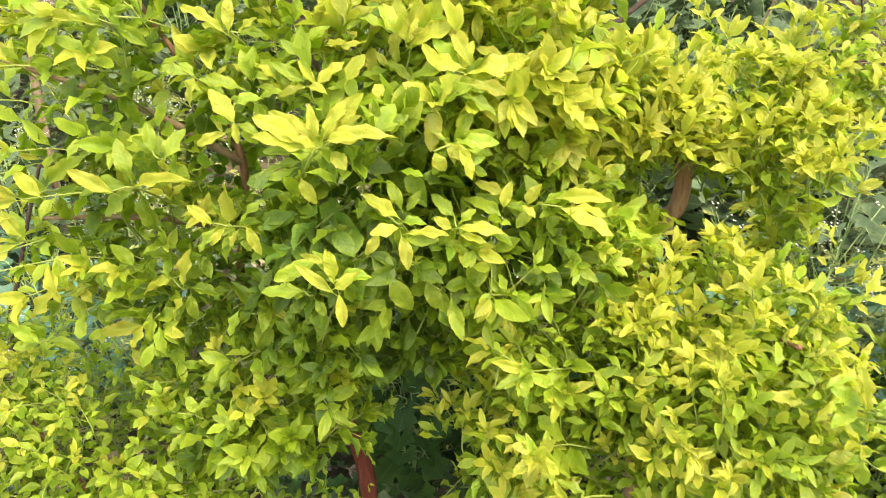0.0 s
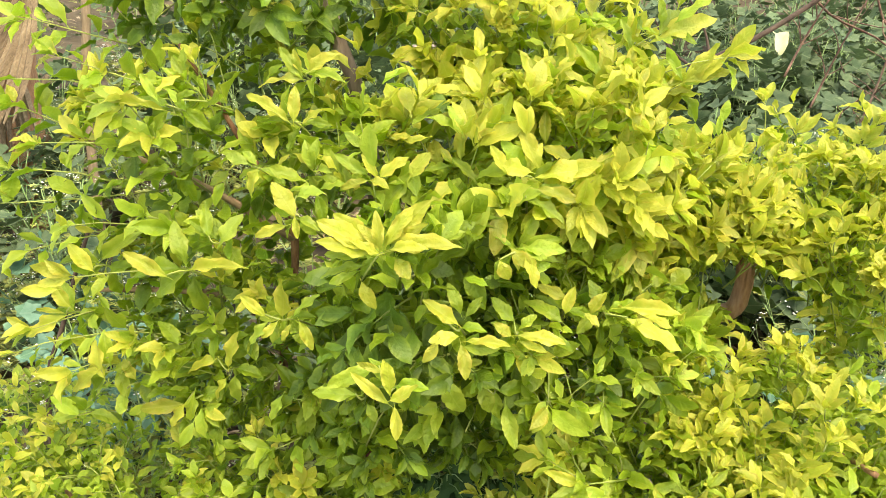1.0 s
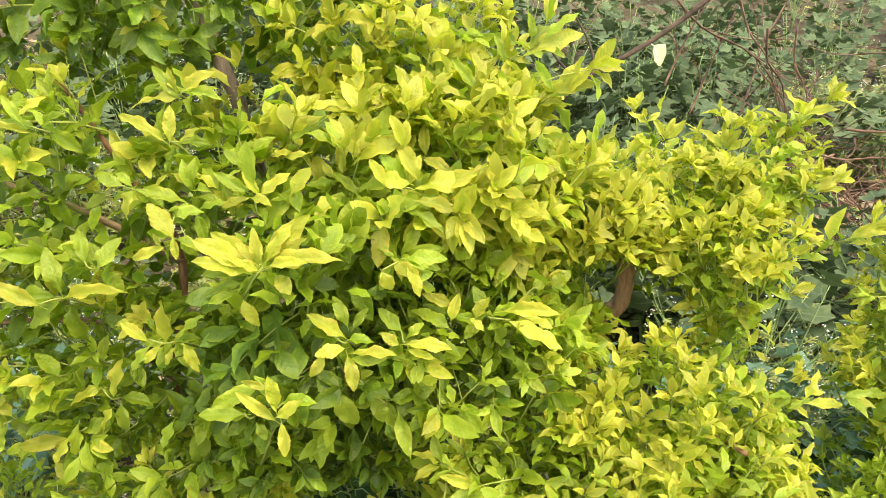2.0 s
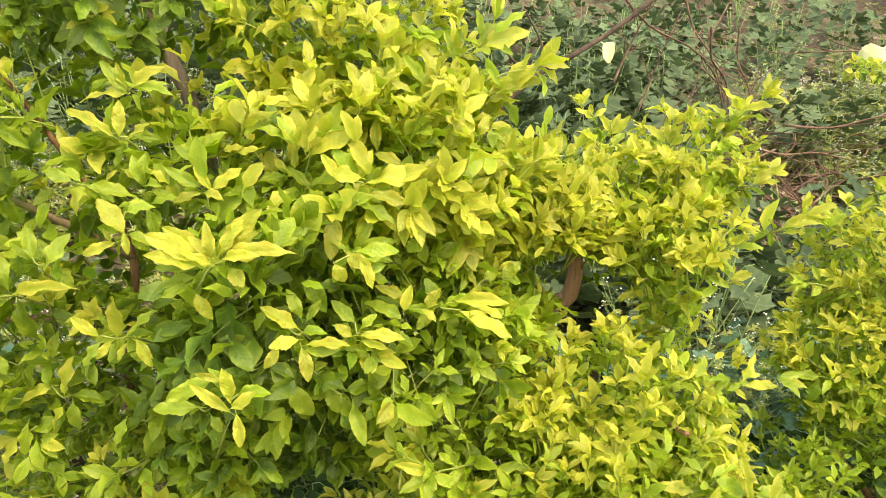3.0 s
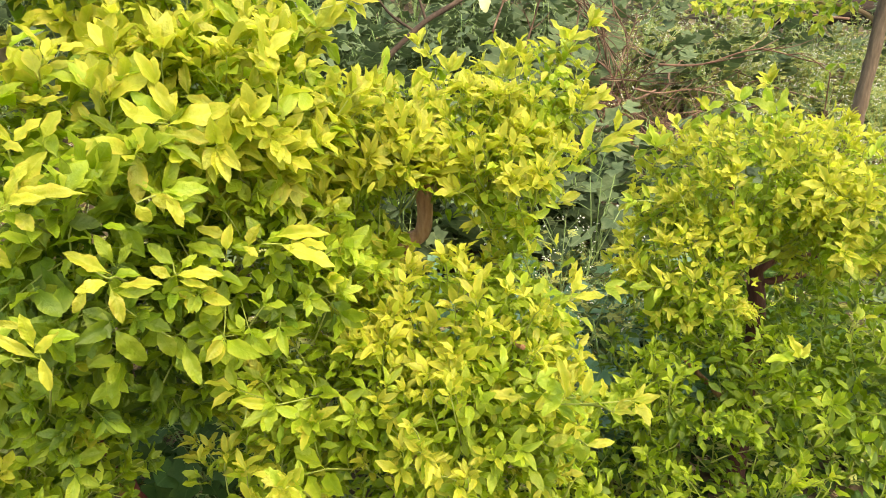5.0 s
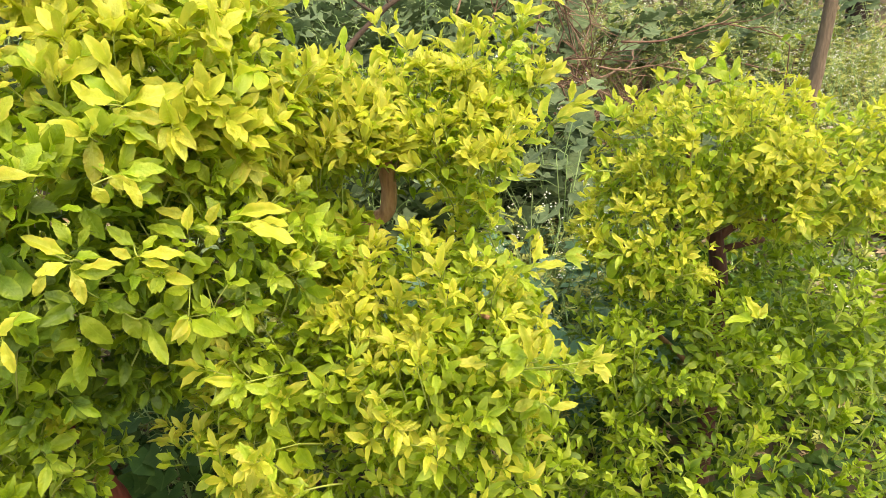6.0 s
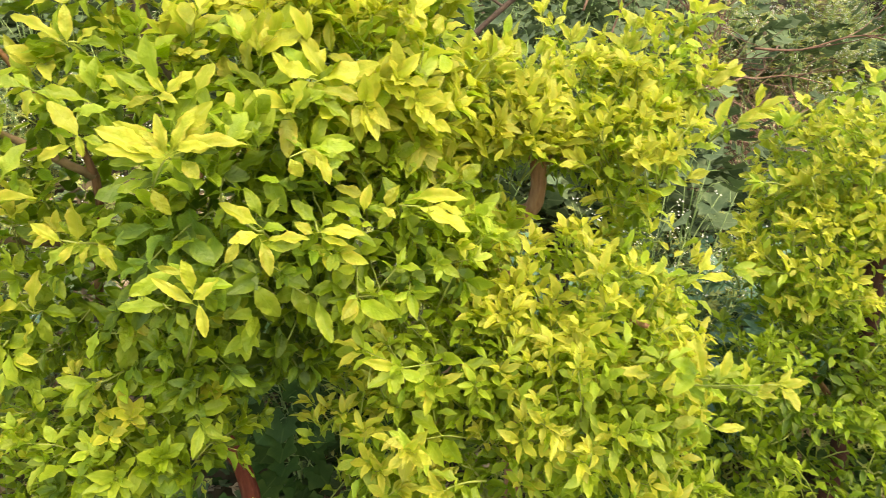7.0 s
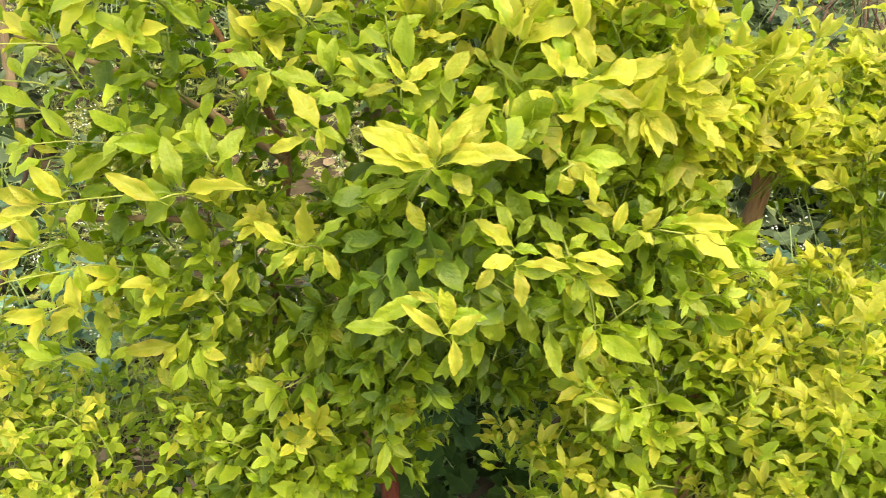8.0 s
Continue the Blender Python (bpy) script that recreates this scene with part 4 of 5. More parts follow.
# the shady hollow under the crown, down to the red trunk
UNDER = [((-0.035, 0.90, 0.80), (0.075, 0.09, 0.065)), ((-0.055, 1.05, 0.69), (0.085, 0.09, 0.075)), ((-0.08, 1.20, 0.58), (0.10, 0.09, 0.08)), ((-0.11, 1.32, 0.48), (0.11, 0.08, 0.09)),
         ((-0.08, 0.90, 0.74), (0.05, 0.09, 0.05)), ((-0.115, 1.05, 0.64), (0.06, 0.09, 0.06)), ((-0.15, 1.20, 0.53), (0.07, 0.09, 0.07)), ((-0.12, 0.92, 0.765), (0.04, 0.09, 0.045)), ((-0.15, 1.07, 0.66), (0.045, 0.09, 0.05)), ((-0.18, 1.20, 0.56), (0.055, 0.09, 0.06)),
         ((0.015, 0.95, 0.72), (0.05, 0.12, 0.06)), ((0.01, 1.15, 0.57), (0.06, 0.12, 0.08))]


def large_shrub():
    """The tall plant with the largest leaves."""
    f = Foliage(101)
    f.slim = 0.97
    f.gaps = TRUNK_VIEW + UNDER + [((-0.12, 0.86, 1.23), (0.055, 0.09, 0.025)), ((-0.15, 1.00, 1.19), (0.055, 0.09, 0.025)), ((-0.21, 1.06, 1.465), (0.05, 0.15, 0.055)), ((-0.225, 0.86, 1.295), (0.065, 0.10, 0.055)), ((-0.245, 1.00, 1.265), (0.07, 0.13, 0.055)), ((-0.285, 1.02, 1.18), (0.06, 0.14, 0.05)), ((-0.11, 0.92, 1.22), (0.035, 0.12, 0.030)), ((-0.29, 1.00, 1.22), (0.045, 0.14, 0.035)), ((-0.33, 1.05, 1.01), (0.04, 0.12, 0.05)),
                                    ((-0.275, 0.90, 1.255), (0.055, 0.08, 0.045)), ((-0.30, 1.02, 1.222), (0.065, 0.09, 0.050)), ((-0.33, 1.14, 1.19), (0.075, 0.09, 0.055)),
                                    ((-0.265, 0.88, 1.335), (0.040, 0.08, 0.035)), ((-0.29, 1.00, 1.312), (0.045, 0.08, 0.040)), ((-0.34, 0.93, 1.362), (0.035, 0.08, 0.028))]
    for rows in SPRIG:
        f.sprig(rows)
    for rows in (CROWN_TOP, CROWN_SIDE, CROWN_LOW):
        prominent(f, rows, 0.22, 4)
    # negative gold puts shade into the leaf colour of undersides and overhanging top
    masses = (((-0.10, 1.10, 1.28), (0.30, 0.24, 0.20), 140, 0.050, -0.05, 0.80),
              ((-0.13, 0.90, 1.22), (0.17, 0.15, 0.14), 60, 0.049, -0.60, 0.20),
              ((0.07, 1.08, 1.36), (0.22, 0.18, 0.13), 125, 0.051, 0.75, 1.45),
              ((0.08, 1.00, 1.13), (0.20, 0.14, 0.13), 95, 0.039, 0.00, 0.60),
              ((-0.42, 1.15, 1.32), (0.27, 0.20, 0.19), 78, 0.043, 0.00, 0.70),
              ((-0.42, 1.14, 1.05), (0.24, 0.18, 0.17), 108, 0.042, 0.08, 0.90),
              ((-0.14, 1.10, 1.00), (0.26, 0.17, 0.16), 150, 0.040, -0.40, 0.28),
              ((-0.30, 1.08, 0.78), (0.20, 0.17, 0.13), 110, 0.040, -0.15, 0.45),
              ((-0.38, 1.30, 1.66), (0.36, 0.26, 0.16), 124, 0.049, -0.60, -0.20),
              ((0.00, 1.28, 1.52), (0.22, 0.18, 0.12), 80, 0.048, 0.70, 1.35))
    for i, (c, rad, n, size, low, high) in enumerate(masses):
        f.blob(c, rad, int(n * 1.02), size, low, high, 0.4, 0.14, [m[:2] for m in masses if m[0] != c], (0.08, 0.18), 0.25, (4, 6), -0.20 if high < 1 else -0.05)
    base = (-0.2, 1.35, ground_height(-0.2, 1.35) - 0.03)
    limbs = (("trunk", (base, (-0.18, 1.35, 0.33), (-0.195, 1.35, 0.46), (-0.22, 1.34, 0.56), (-0.25, 1.30, 0.85)), 0.021, 0.017, RED),
             ("branch", ((-0.25, 1.30, 0.83), (-0.22, 1.27, 1.2), (-0.245, 1.25, 1.40), (-0.285, 1.25, 1.52), (-0.36, 1.27, 1.72)), 0.016, 0.012, GREY),
             ("branch", ((-0.22, 1.34, 0.52), (-0.34, 1.27, 0.75), (-0.38, 1.2, 0.93), (-0.35, 1.19, 1.18), (-0.42, 1.15, 1.35), (-0.5, 1.12, 1.5)), 0.012, 0.003, BARK),
             ("branch", ((-0.25, 1.30, 0.85), (-0.12, 1.2, 1.05), (0.02, 1.15, 1.2), (0.10, 1.12, 1.36), (0.16, 1.12, 1.46)), 0.012, 0.005, BARK),
             ("branch", ((-0.23, 1.28, 1.1), (-0.18, 1.1, 1.2), (-0.13, 0.92, 1.24)), 0.009, 0.004, BARK),
             ("branch", ((-0.36, 1.2, 1.05), (-0.5, 1.12, 1.1), (-0.64, 1.05, 1.12)), 0.008, 0.003, TWIG),
             ("branch", ((-0.35, 1.19, 1.18), (-0.5, 1.15, 1.28), (-0.68, 1.1, 1.36)), 0.008, 0.003, TWIG))
    build_shrub(base, "tall golden-leaved garden shrub with large pointed leaves and reddish trunk", limbs, f, 300, BROAD_LEAF)


def middle_shrub():
    """The plant beside it, with smaller leaves and a bent bare trunk in a gap."""
    f = Foliage(202)
    f.gaps = TRUNK_VIEW + UNDER + OPENING
    f.slim = 0.80
    for rows in MIDDLE:
        f.sprig(rows)
    prominent(f, MIDDLE_TOP)
    prominent(f, MIDDLE_LOW)
    masses = (((0.50, 1.28, 1.28), (0.24, 0.17, 0.10), 188, 0.032, 0.85, 1.35),
              ((0.58, 1.16, 1.20), (0.14, 0.13, 0.10), 78, 0.032, 0.85, 1.35),
              ((0.66, 1.27, 1.34), (0.11, 0.10, 0.09), 70, 0.030, 0.75, 1.25),
              ((0.44, 1.05, 0.95), (0.24, 0.15, 0.15), 220, 0.031, 0.30, 0.95),
              ((0.44, 0.90, 0.88), (0.18, 0.14, 0.13), 141, 0.031, 0.50, 1.05),
              ((0.22, 0.98, 0.92), (0.14, 0.13, 0.12), 94, 0.033, 0.15, 0.70),
              ((0.25, 1.18, 1.08), (0.12, 0.11, 0.10), 71, 0.032, 0.60, 1.05),
              ((0.31, 1.20, 1.28), (0.15, 0.13, 0.10), 118, 0.035, 0.63, 1.20),
              ((0.29, 1.14, 1.16), (0.10, 0.11, 0.09), 71, 0.035, 0.65, 1.10),
              ((0.10, 1.00, 0.76), (0.12, 0.14, 0.12), 78, 0.035, 0.38, 0.90),
              ((0.62, 1.12, 0.98), (0.11, 0.12, 0.12), 78, 0.031, 0.53, 1.05),
              ((0.42, 1.00, 0.68), (0.30, 0.19, 0.14), 165, 0.032, -0.05, 0.55))
    for i, (c, rad, n, size, low, high) in enumerate(masses):
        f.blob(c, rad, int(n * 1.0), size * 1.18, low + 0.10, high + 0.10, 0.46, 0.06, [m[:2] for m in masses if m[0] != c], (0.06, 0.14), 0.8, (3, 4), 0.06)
    base = (0.40, 1.2, ground_height(0.40, 1.2) - 0.03)
    limbs = (("trunk", (base, (0.395, 1.2, 0.5), (0.385, 1.21, 0.73), (0.372, 1.26, 0.94), (0.383, 1.267, 1.02), (0.400, 1.262, 1.055), (0.430, 1.257, 1.075), (0.438, 1.25, 1.12), (0.430, 1.25, 1.20)), 0.019, 0.0150, BARK),
             ("branch", ((0.43, 1.25, 1.185), (0.40, 1.25, 1.21), (0.34, 1.27, 1.23), (0.28, 1.25, 1.28)), 0.008, 0.004, BARK),
             ("branch", ((0.43, 1.25, 1.18), (0.50, 1.27, 1.21), (0.60, 1.28, 1.25), (0.68, 1.30, 1.33)), 0.008, 0.004, TWIG),
             ("branch", ((0.43, 1.25, 1.18), (0.455, 1.28, 1.22), (0.49, 1.33, 1.35)), 0.008, 0.004, TWIG),
             ("stub", ((0.432, 1.25, 1.17), (0.412, 1.24, 1.185), (0.398, 1.235, 1.20)), 0.009, 0.006, BARK),
             ("branch", ((0.436, 1.25, 1.13), (0.455, 1.26, 1.165), (0.49, 1.27, 1.19)), 0.006, 0.004, TWIG),
             ("branch", ((0.432, 1.25, 1.16), (0.50, 1.22, 1.18), (0.60, 1.15, 1.20)), 0.006, 0.003, TWIG),
             ("branch", ((0.39, 1.2, 0.62), (0.48, 1.12, 0.73), (0.52, 1.12, 0.83), (0.53, 1.05, 0.92), (0.52, 0.9, 0.98)), 0.011, 0.004, BARK),
             ("branch", ((0.39, 1.2, 0.60), (0.30, 1.1, 0.75), (0.24, 1.0, 0.88)), 0.009, 0.004, BARK))
    build_shrub(base, "golden hedge shrub with small leaves and a bent brown trunk", limbs, f, 280)


def end_shrub():
    f = Foliage(303)
    f.slim = 0.80
    f.gaps = OPENING + [((1.22, 1.20, 0.90), (0.080, 0.10, 0.065)), ((1.14, 1.12, 0.935), (0.068, 0.08, 0.055)), ((1.05, 1.02, 0.98), (0.055, 0.08, 0.045)), ((0.97, 0.92, 1.025), (0.045, 0.08, 0.036))]
    for rows in END:
        f.sprig(rows)
    prominent(f, END_SHOOTS)
    # lower masses get darker leaf colours in place of the hedge's self-shading
    masses = (((1.12, 1.18, 1.15), (0.26, 0.19, 0.14), 310, 0.028, 0.75, 1.35),
              ((0.98, 1.14, 1.00), (0.18, 0.14, 0.14), 205, 0.027, 0.50, 1.15),
              ((1.30, 1.38, 0.86), (0.26, 0.12, 0.24), 134, 0.031, -0.34, 0.20),
              ((1.58, 1.25, 0.70), (0.26, 0.17, 0.26), 150, 0.031, -0.34, 0.20),
              ((1.35, 1.10, 1.10), (0.22, 0.18, 0.15), 210, 0.029, 0.75, 1.35),
              ((0.98, 1.10, 0.76), (0.22, 0.17, 0.15), 163, 0.030, -0.34, 0.20),
              ((1.28, 1.02, 0.74), (0.26, 0.19, 0.18), 150, 0.032, -0.34, 0.20),
              ((1.20, 1.00, 0.50), (0.42, 0.24, 0.16), 130, 0.031, -0.34, 0.20),
              ((0.80, 1.10, 0.60), (0.16, 0.16, 0.14), 70, 0.030, -0.34, 0.20),
              ((0.98, 0.92, 0.52), (0.26, 0.16, 0.14), 90, 0.031, -0.34, 0.20))
    for i, (c, rad, n, size, low, high) in enumerate(masses):
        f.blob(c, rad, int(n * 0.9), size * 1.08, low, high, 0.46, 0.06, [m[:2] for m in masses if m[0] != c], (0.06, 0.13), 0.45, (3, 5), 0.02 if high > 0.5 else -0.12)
    base = (1.24, 1.27, ground_height(1.24, 1.27) - 0.03)
    limbs = (("trunk", (base, (1.24, 1.26, 0.5), (1.23, 1.25, 0.8), (1.205, 1.25, 0.93)), 0.024, 0.018, MAROON),
             ("branch", ((1.21, 1.25, 0.91), (1.27, 1.24, 0.95), (1.34, 1.22, 0.95), (1.42, 1.2, 1.05)), 0.014, 0.007, MAROON),
             ("branch", ((1.215, 1.25, 0.88), (1.26, 1.22, 0.90), (1.32, 1.22, 0.905)), 0.009, 0.007, MAROON),
             ("branch", ((1.21, 1.25, 0.90), (1.14, 1.25, 1.0), (1.10, 1.22, 1.15)), 0.010, 0.005, BARK),
             ("branch", ((1.24, 1.26, 0.5), (1.1, 1.2, 0.65), (0.95, 1.12, 0.8)), 0.009, 0.004, BARK))
    build_shrub(base, "yellow-green hedge shrub with dense small leaves and reddish trunk", limbs, f, 200)


def low_shrub():
    f = Foliage(404)
    f.gaps = UNDER
    f.slim = 0.9
    masses = (((-0.62, 1.08, 0.66), (0.32, 0.20, 0.17), 220, 0.031, 0.15, 0.75),
              ((-0.88, 1.20, 0.76), (0.17, 0.16, 0.14), 90, 0.030, 0.25, 0.75),
              ((-0.50, 1.05, 0.48), (0.36, 0.22, 0.14), 110, 0.032, 0.10, 0.50))
    for i, (c, rad, n, size, low, high) in enumerate(masses):
        f.blob(c, rad, n, size, low, high, 0.6, 0.3, [m[:2] for m in masses if m[0] != c], (0.06, 0.13))
    base = (-0.62, 1.15, ground_height(-0.62, 1.15) - 0.03)
    limbs = (("trunk", (base, (-0.62, 1.14, 0.3), (-0.6, 1.1, 0.5)), 0.016, 0.010, BARK),
             ("branch", ((-0.61, 1.12, 0.4), (-0.75, 1.15, 0.55), (-0.87, 1.2, 0.7)), 0.008, 0.004, BARK))
    build_shrub(base, "low golden-green shrub with very small crowded leaves", limbs, f, 150)


def back_shrub():
    """A small tree-like plant behind the hedge, its shoots hanging over."""
    f = Foliage(505)
    prominent(f, BACK_SHOOTS, 0.4, 4)
    for i in range(22):
        x = 1.42 + 0.025 * i
        f.shoot((x + 0.06, 1.96, 1.505), (x, 1.90 + 0.04 * (i % 3), 1.50 + 0.03 * (i % 2) - 0.002 * i), 0.034, 3, 0.65, OPEN_SIDE, 0.3, 4)
    masses = (((2.25, 1.95, 1.75), (0.40, 0.30, 0.22), 90, 0.055, 0.10, 0.60),)
    for c, rad, n, size, low, high in masses:
        f.blob(c, rad, n, size, low, high, 0.5, 0.4)
    base = (1.90, 1.92, ground_height(1.90, 1.92) - 0.03)
    limbs = (("trunk", (base, (1.96, 1.91, 0.75), (2.01, 1.90, 0.98), (2.04, 1.90, 1.12), (2.058, 1.90, 1.28), (2.075, 1.90, 1.45), (2.12, 1.93, 1.70)), 0.026, 0.020, DUSK),
             ("branch", ((2.10, 1.9, 1.38), (2.05, 1.93, 1.46), (1.9, 1.96, 1.50), (1.6, 1.95, 1.51)), 0.009, 0.003, TWIG),
             ("branch", ((2.11, 1.9, 1.42), (2.3, 1.92, 1.6), (2.4, 1.95, 1.75)), 0.014, 0.006, GREY))
    build_shrub(base, "taller golden shrub with a bare grey-brown trunk behind the hedge", limbs, f, 150)


large_shrub()
middle_shrub()
end_shrub()
low_shrub()
back_shrub()


# ---- the weeds of the bank ----
def mallow(seed, tall, single, dark=False):
    """A broad weed: stems, each with round lobed leaves on stalks."""
    r = random.Random(seed)
    root = new("broadleaf_weed")
    verts, faces, leaves = [], [], []
    for i in range(r.randint(8, 10)):
        a, h = r.uniform(0, 6.28), tall * r.uniform(0.55, 1.05)
        lean = r.uniform(0.1, 0.38) * tall
        line = [Vector((math.cos(a) * lean * f * f, math.sin(a) * lean * f * f, h * f)) for f in (0, 0.25, 0.5, 0.75, 1.0)]
        tube(verts, faces, line, (0.004, 0.0037, 0.0032, 0.0026, 0.002), 4)
        for f in (0.45, 0.55, 0.62, 0.7, 0.8, 0.86, 0.92, 1.0) if single else (0.45, 0.62, 0.8, 0.92, 1.0):
            at = line[0].lerp(line[-1], f) if f < 0.5 else line[int(f * 4 - 0.01)].lerp(line[min(4, int(f * 4 - 0.01) + 1)], f * 4 - int(f * 4 - 0.01))
            b = a + r.uniform(-1.6, 1.6)
            out = Vector((math.cos(b), math.sin(b), 0))
            end = at + out * r.uniform(0.03, 0.09) + UP * r.uniform(0.0, 0.05)
            tube(verts, faces, [at, at.lerp(end, 0.5) + UP * 0.01, end], (0.0015, 0.0013, 0.001), 3)
            leaves.append((leaf_pose(end, out + UP * r.uniform(-0.5, 0.2), UP * 0.9 + out * 0.3 + Vector((r.uniform(-0.5, 0.5), r.uniform(-1.6, -0.2), 0)), r.uniform(0.045, 0.085) if single else r.uniform(0.07, 0.125)), r.randrange(3), 0))
    part("stem", plain_mesh("stem", verts, faces, GRASS), root)
    for m, k, _ in leaves if single else ():
        ob = new("leaf", (SHADE_WEED_MESH if dark else LOBED_MESH)[k])
        ob.parent, ob.matrix_basis = root, Matrix(m.tolist())
    if not single:
        part("foliage", joined("foliage", LOBED, leaves, [MALLOW]), root, kind="stuff")
    return tagged(root, "%s broadleaf weed with round lobed leaves on the bank" % ("blue-green" if single else "grey-green"), "weed", "broadleaf weeds on the bank")


def feathery(seed, tall):
    """A bushy weed with cut leaves and many tiny white flower heads."""
    r = random.Random(seed)
    root = new("flowering_weed")
    verts, faces, leaves, heads = [], [], [], []
    for i in range(r.randint(5, 7)):
        a, h = r.uniform(0, 6.28), tall * r.uniform(0.6, 1.05)
        lean = r.uniform(0.15, 0.5) * tall
        line = [Vector((math.cos(a) * lean * f ** 1.5, math.sin(a) * lean * f ** 1.5, h * f)) for f in (0, 0.25, 0.5, 0.75, 1.0)]
        tube(verts, faces, line, (0.003, 0.0028, 0.0024, 0.002, 0.0014), 3)
        for k in range(22):
            f = r.uniform(0.15, 0.98)
            j = min(3, int(f * 4))
            at = line[j].lerp(line[j + 1], f * 4 - j)
            b = r.uniform(0, 6.28)
            out = Vector((math.cos(b), math.sin(b), r.uniform(-0.1, 0.7)))
            leaves.append((leaf_pose(at, out, UP + out * 0.2 + Vector((r.uniform(-0.5, 0.5), r.uniform(-0.6, 0.3), 0)), r.uniform(0.035, 0.085) * (1.15 - 0.5 * f)), r.randrange(2), 0))
        for k in range(r.randint(2, 4)):
            at = line[3].lerp(line[4], r.uniform(-0.6, 1.0))
            b = r.uniform(0, 6.28)
            end = at + Vector((math.cos(b) * r.uniform(0.02, 0.06), math.sin(b) * r.uniform(0.02, 0.06), r.uniform(0.03, 0.08)))
            tube(verts, faces, [at, end], (0.0012, 0.0008), 3)
            for q in range(r.randint(2, 5)):
                c = end + Vector((r.uniform(-0.014, 0.014), r.uniform(-0.014, 0.014), r.uniform(-0.004, 0.012)))
                heads.append((c, r.uniform(0.0024, 0.0042)))
    part("stem", plain_mesh("stem", verts, faces, GRASS), root)
    part("foliage", joined("foliage", NARROW, leaves, [WEED]), root, kind="stuff")
    hv, hf = [], []
    for c, s in heads:
        n = len(hv)
        for k in range(4):
            hv.append(c + Vector((math.cos(k * 1.571) * s, math.sin(k * 1.571) * s, 0)))
        hv += [c + UP * s * 0.7, c - UP * s * 0.8]
        for k in range(4):
            hf += [(n + k, n + (k + 1) % 4, n + 4), (n + (k + 1) % 4, n + k, n + 5)]
    part("flower", plain_mesh("flower", hv, hf, PETAL), root, "tiny white flower heads", "stuff")
    return tagged(root, "bushy green weed dotted with tiny white flowers", "weed", "flowering weeds on the bank")


# round leaves in the colour that has shade painted in
SHADE_WEED_MESH = [joined("leaf", LOBED, [(np.identity(4), k, 0)], [SHADE_WEED]) for k in range(3)]
LOBED_MESH = [joined("leaf", LOBED, [(np.identity(4), k, 0)], [TEAL]) for k in range(3)]


def scatter(kinds, places):
    """Plants on the ground: the first of each kind stands there itself, the others are copies."""
    used = set()
    for x, y, turn, k, s in places:
        m = pose(x, y, ground_height(x, y) - 0.01, 0, 0, turn)
        root = kinds[k]
        if k not in used:
            used.add(k)
            root.matrix_basis = m
        else:
            copy_thing(root, m)


def strew(seed, count, xs, ys, kinds, apart, allowed):
    r, out = random.Random(seed), []
    for _ in range(count * 12):
        if len(out) == count:
            break
        x, y = r.uniform(*xs), r.uniform(*ys)
        if not allowed(x, y, r) or any((x - q[0]) ** 2 + (y - q[1]) ** 2 < (apart * (0.7 + 0.14 * y)) ** 2 for q in out):
            continue
        out.append((x, y, r.uniform(0, 360), r.randrange(kinds), 1))
    return out


def in_view(x, y):
    return -0.95 * y - 0.4 < x < 1.15 * y + 0.6


def litter_patch(x, y):
    return ((x - 1.95) / 0.55) ** 2 + ((y - 3.05) / 0.55) ** 2 < 1


near = [mallow(800 + i, h, True) for i, h in enumerate((0.42, 0.5))]
scatter(near, [(1.05, 1.85, 10, 0, 1), (0.90, 1.75, 130, 1, 1), (1.22, 1.95, 250, 0, 1), (0.70, 1.80, 70, 1, 1), (1.10, 1.66, 200, 1, 1), (0.98, 1.62, 320, 0, 1), (1.28, 1.72, 100, 1, 1), (1.00, 1.50, 45, 1, 1), (1.12, 1.53, 165, 0, 1), (0.90, 1.55, 280, 0, 1), (-1.15, 1.85, 40, 0, 1), (-1.35, 2.1, 160, 1, 1), (-0.95, 1.75, 300, 0, 1)])
# weeds in the hollow: leaf colour darkened in place of deep shade
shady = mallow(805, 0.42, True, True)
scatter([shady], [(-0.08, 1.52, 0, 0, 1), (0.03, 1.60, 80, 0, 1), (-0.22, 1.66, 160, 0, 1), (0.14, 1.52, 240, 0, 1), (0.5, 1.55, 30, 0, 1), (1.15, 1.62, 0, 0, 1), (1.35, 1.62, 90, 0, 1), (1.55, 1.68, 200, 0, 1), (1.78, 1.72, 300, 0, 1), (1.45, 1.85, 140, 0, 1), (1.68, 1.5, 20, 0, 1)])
tagged(shady, "round-leaved weed under the shrub, its green darkened to stand for shade")
broad = [mallow(810 + i, h, False) for i, h in enumerate((0.46, 0.55, 0.62, 0.5))]
scatter(broad, strew(31, 70, (0.15, 1.75), (2.1, 4.2), 4, 0.09, lambda x, y, r: not litter_patch(x, y))
        + strew(35, 24, (-2.4, 3.6), (2.1, 4.4), 4, 0.2, lambda x, y, r: in_view(x, y) and (x < 0.55 * y or r.random() < 0.3) and not litter_patch(x, y))
        + strew(39, 15, (-2.9, -0.9), (2.2, 4.4), 4, 0.09, lambda x, y, r: x > -0.95 * y - 0.2)
        + strew(36, 100, (-1.8, 4.2), (3.6, 5.8), 4, 0.085, lambda x, y, r: in_view(x, y) and (x < 0.5 * y or r.random() < 0.25))
        + strew(32, 46, (-5, 6), (4.8, 7.5), 4, 0.11, lambda x, y, r: in_view(x, y)))
airy = feathery(930, 0.64)
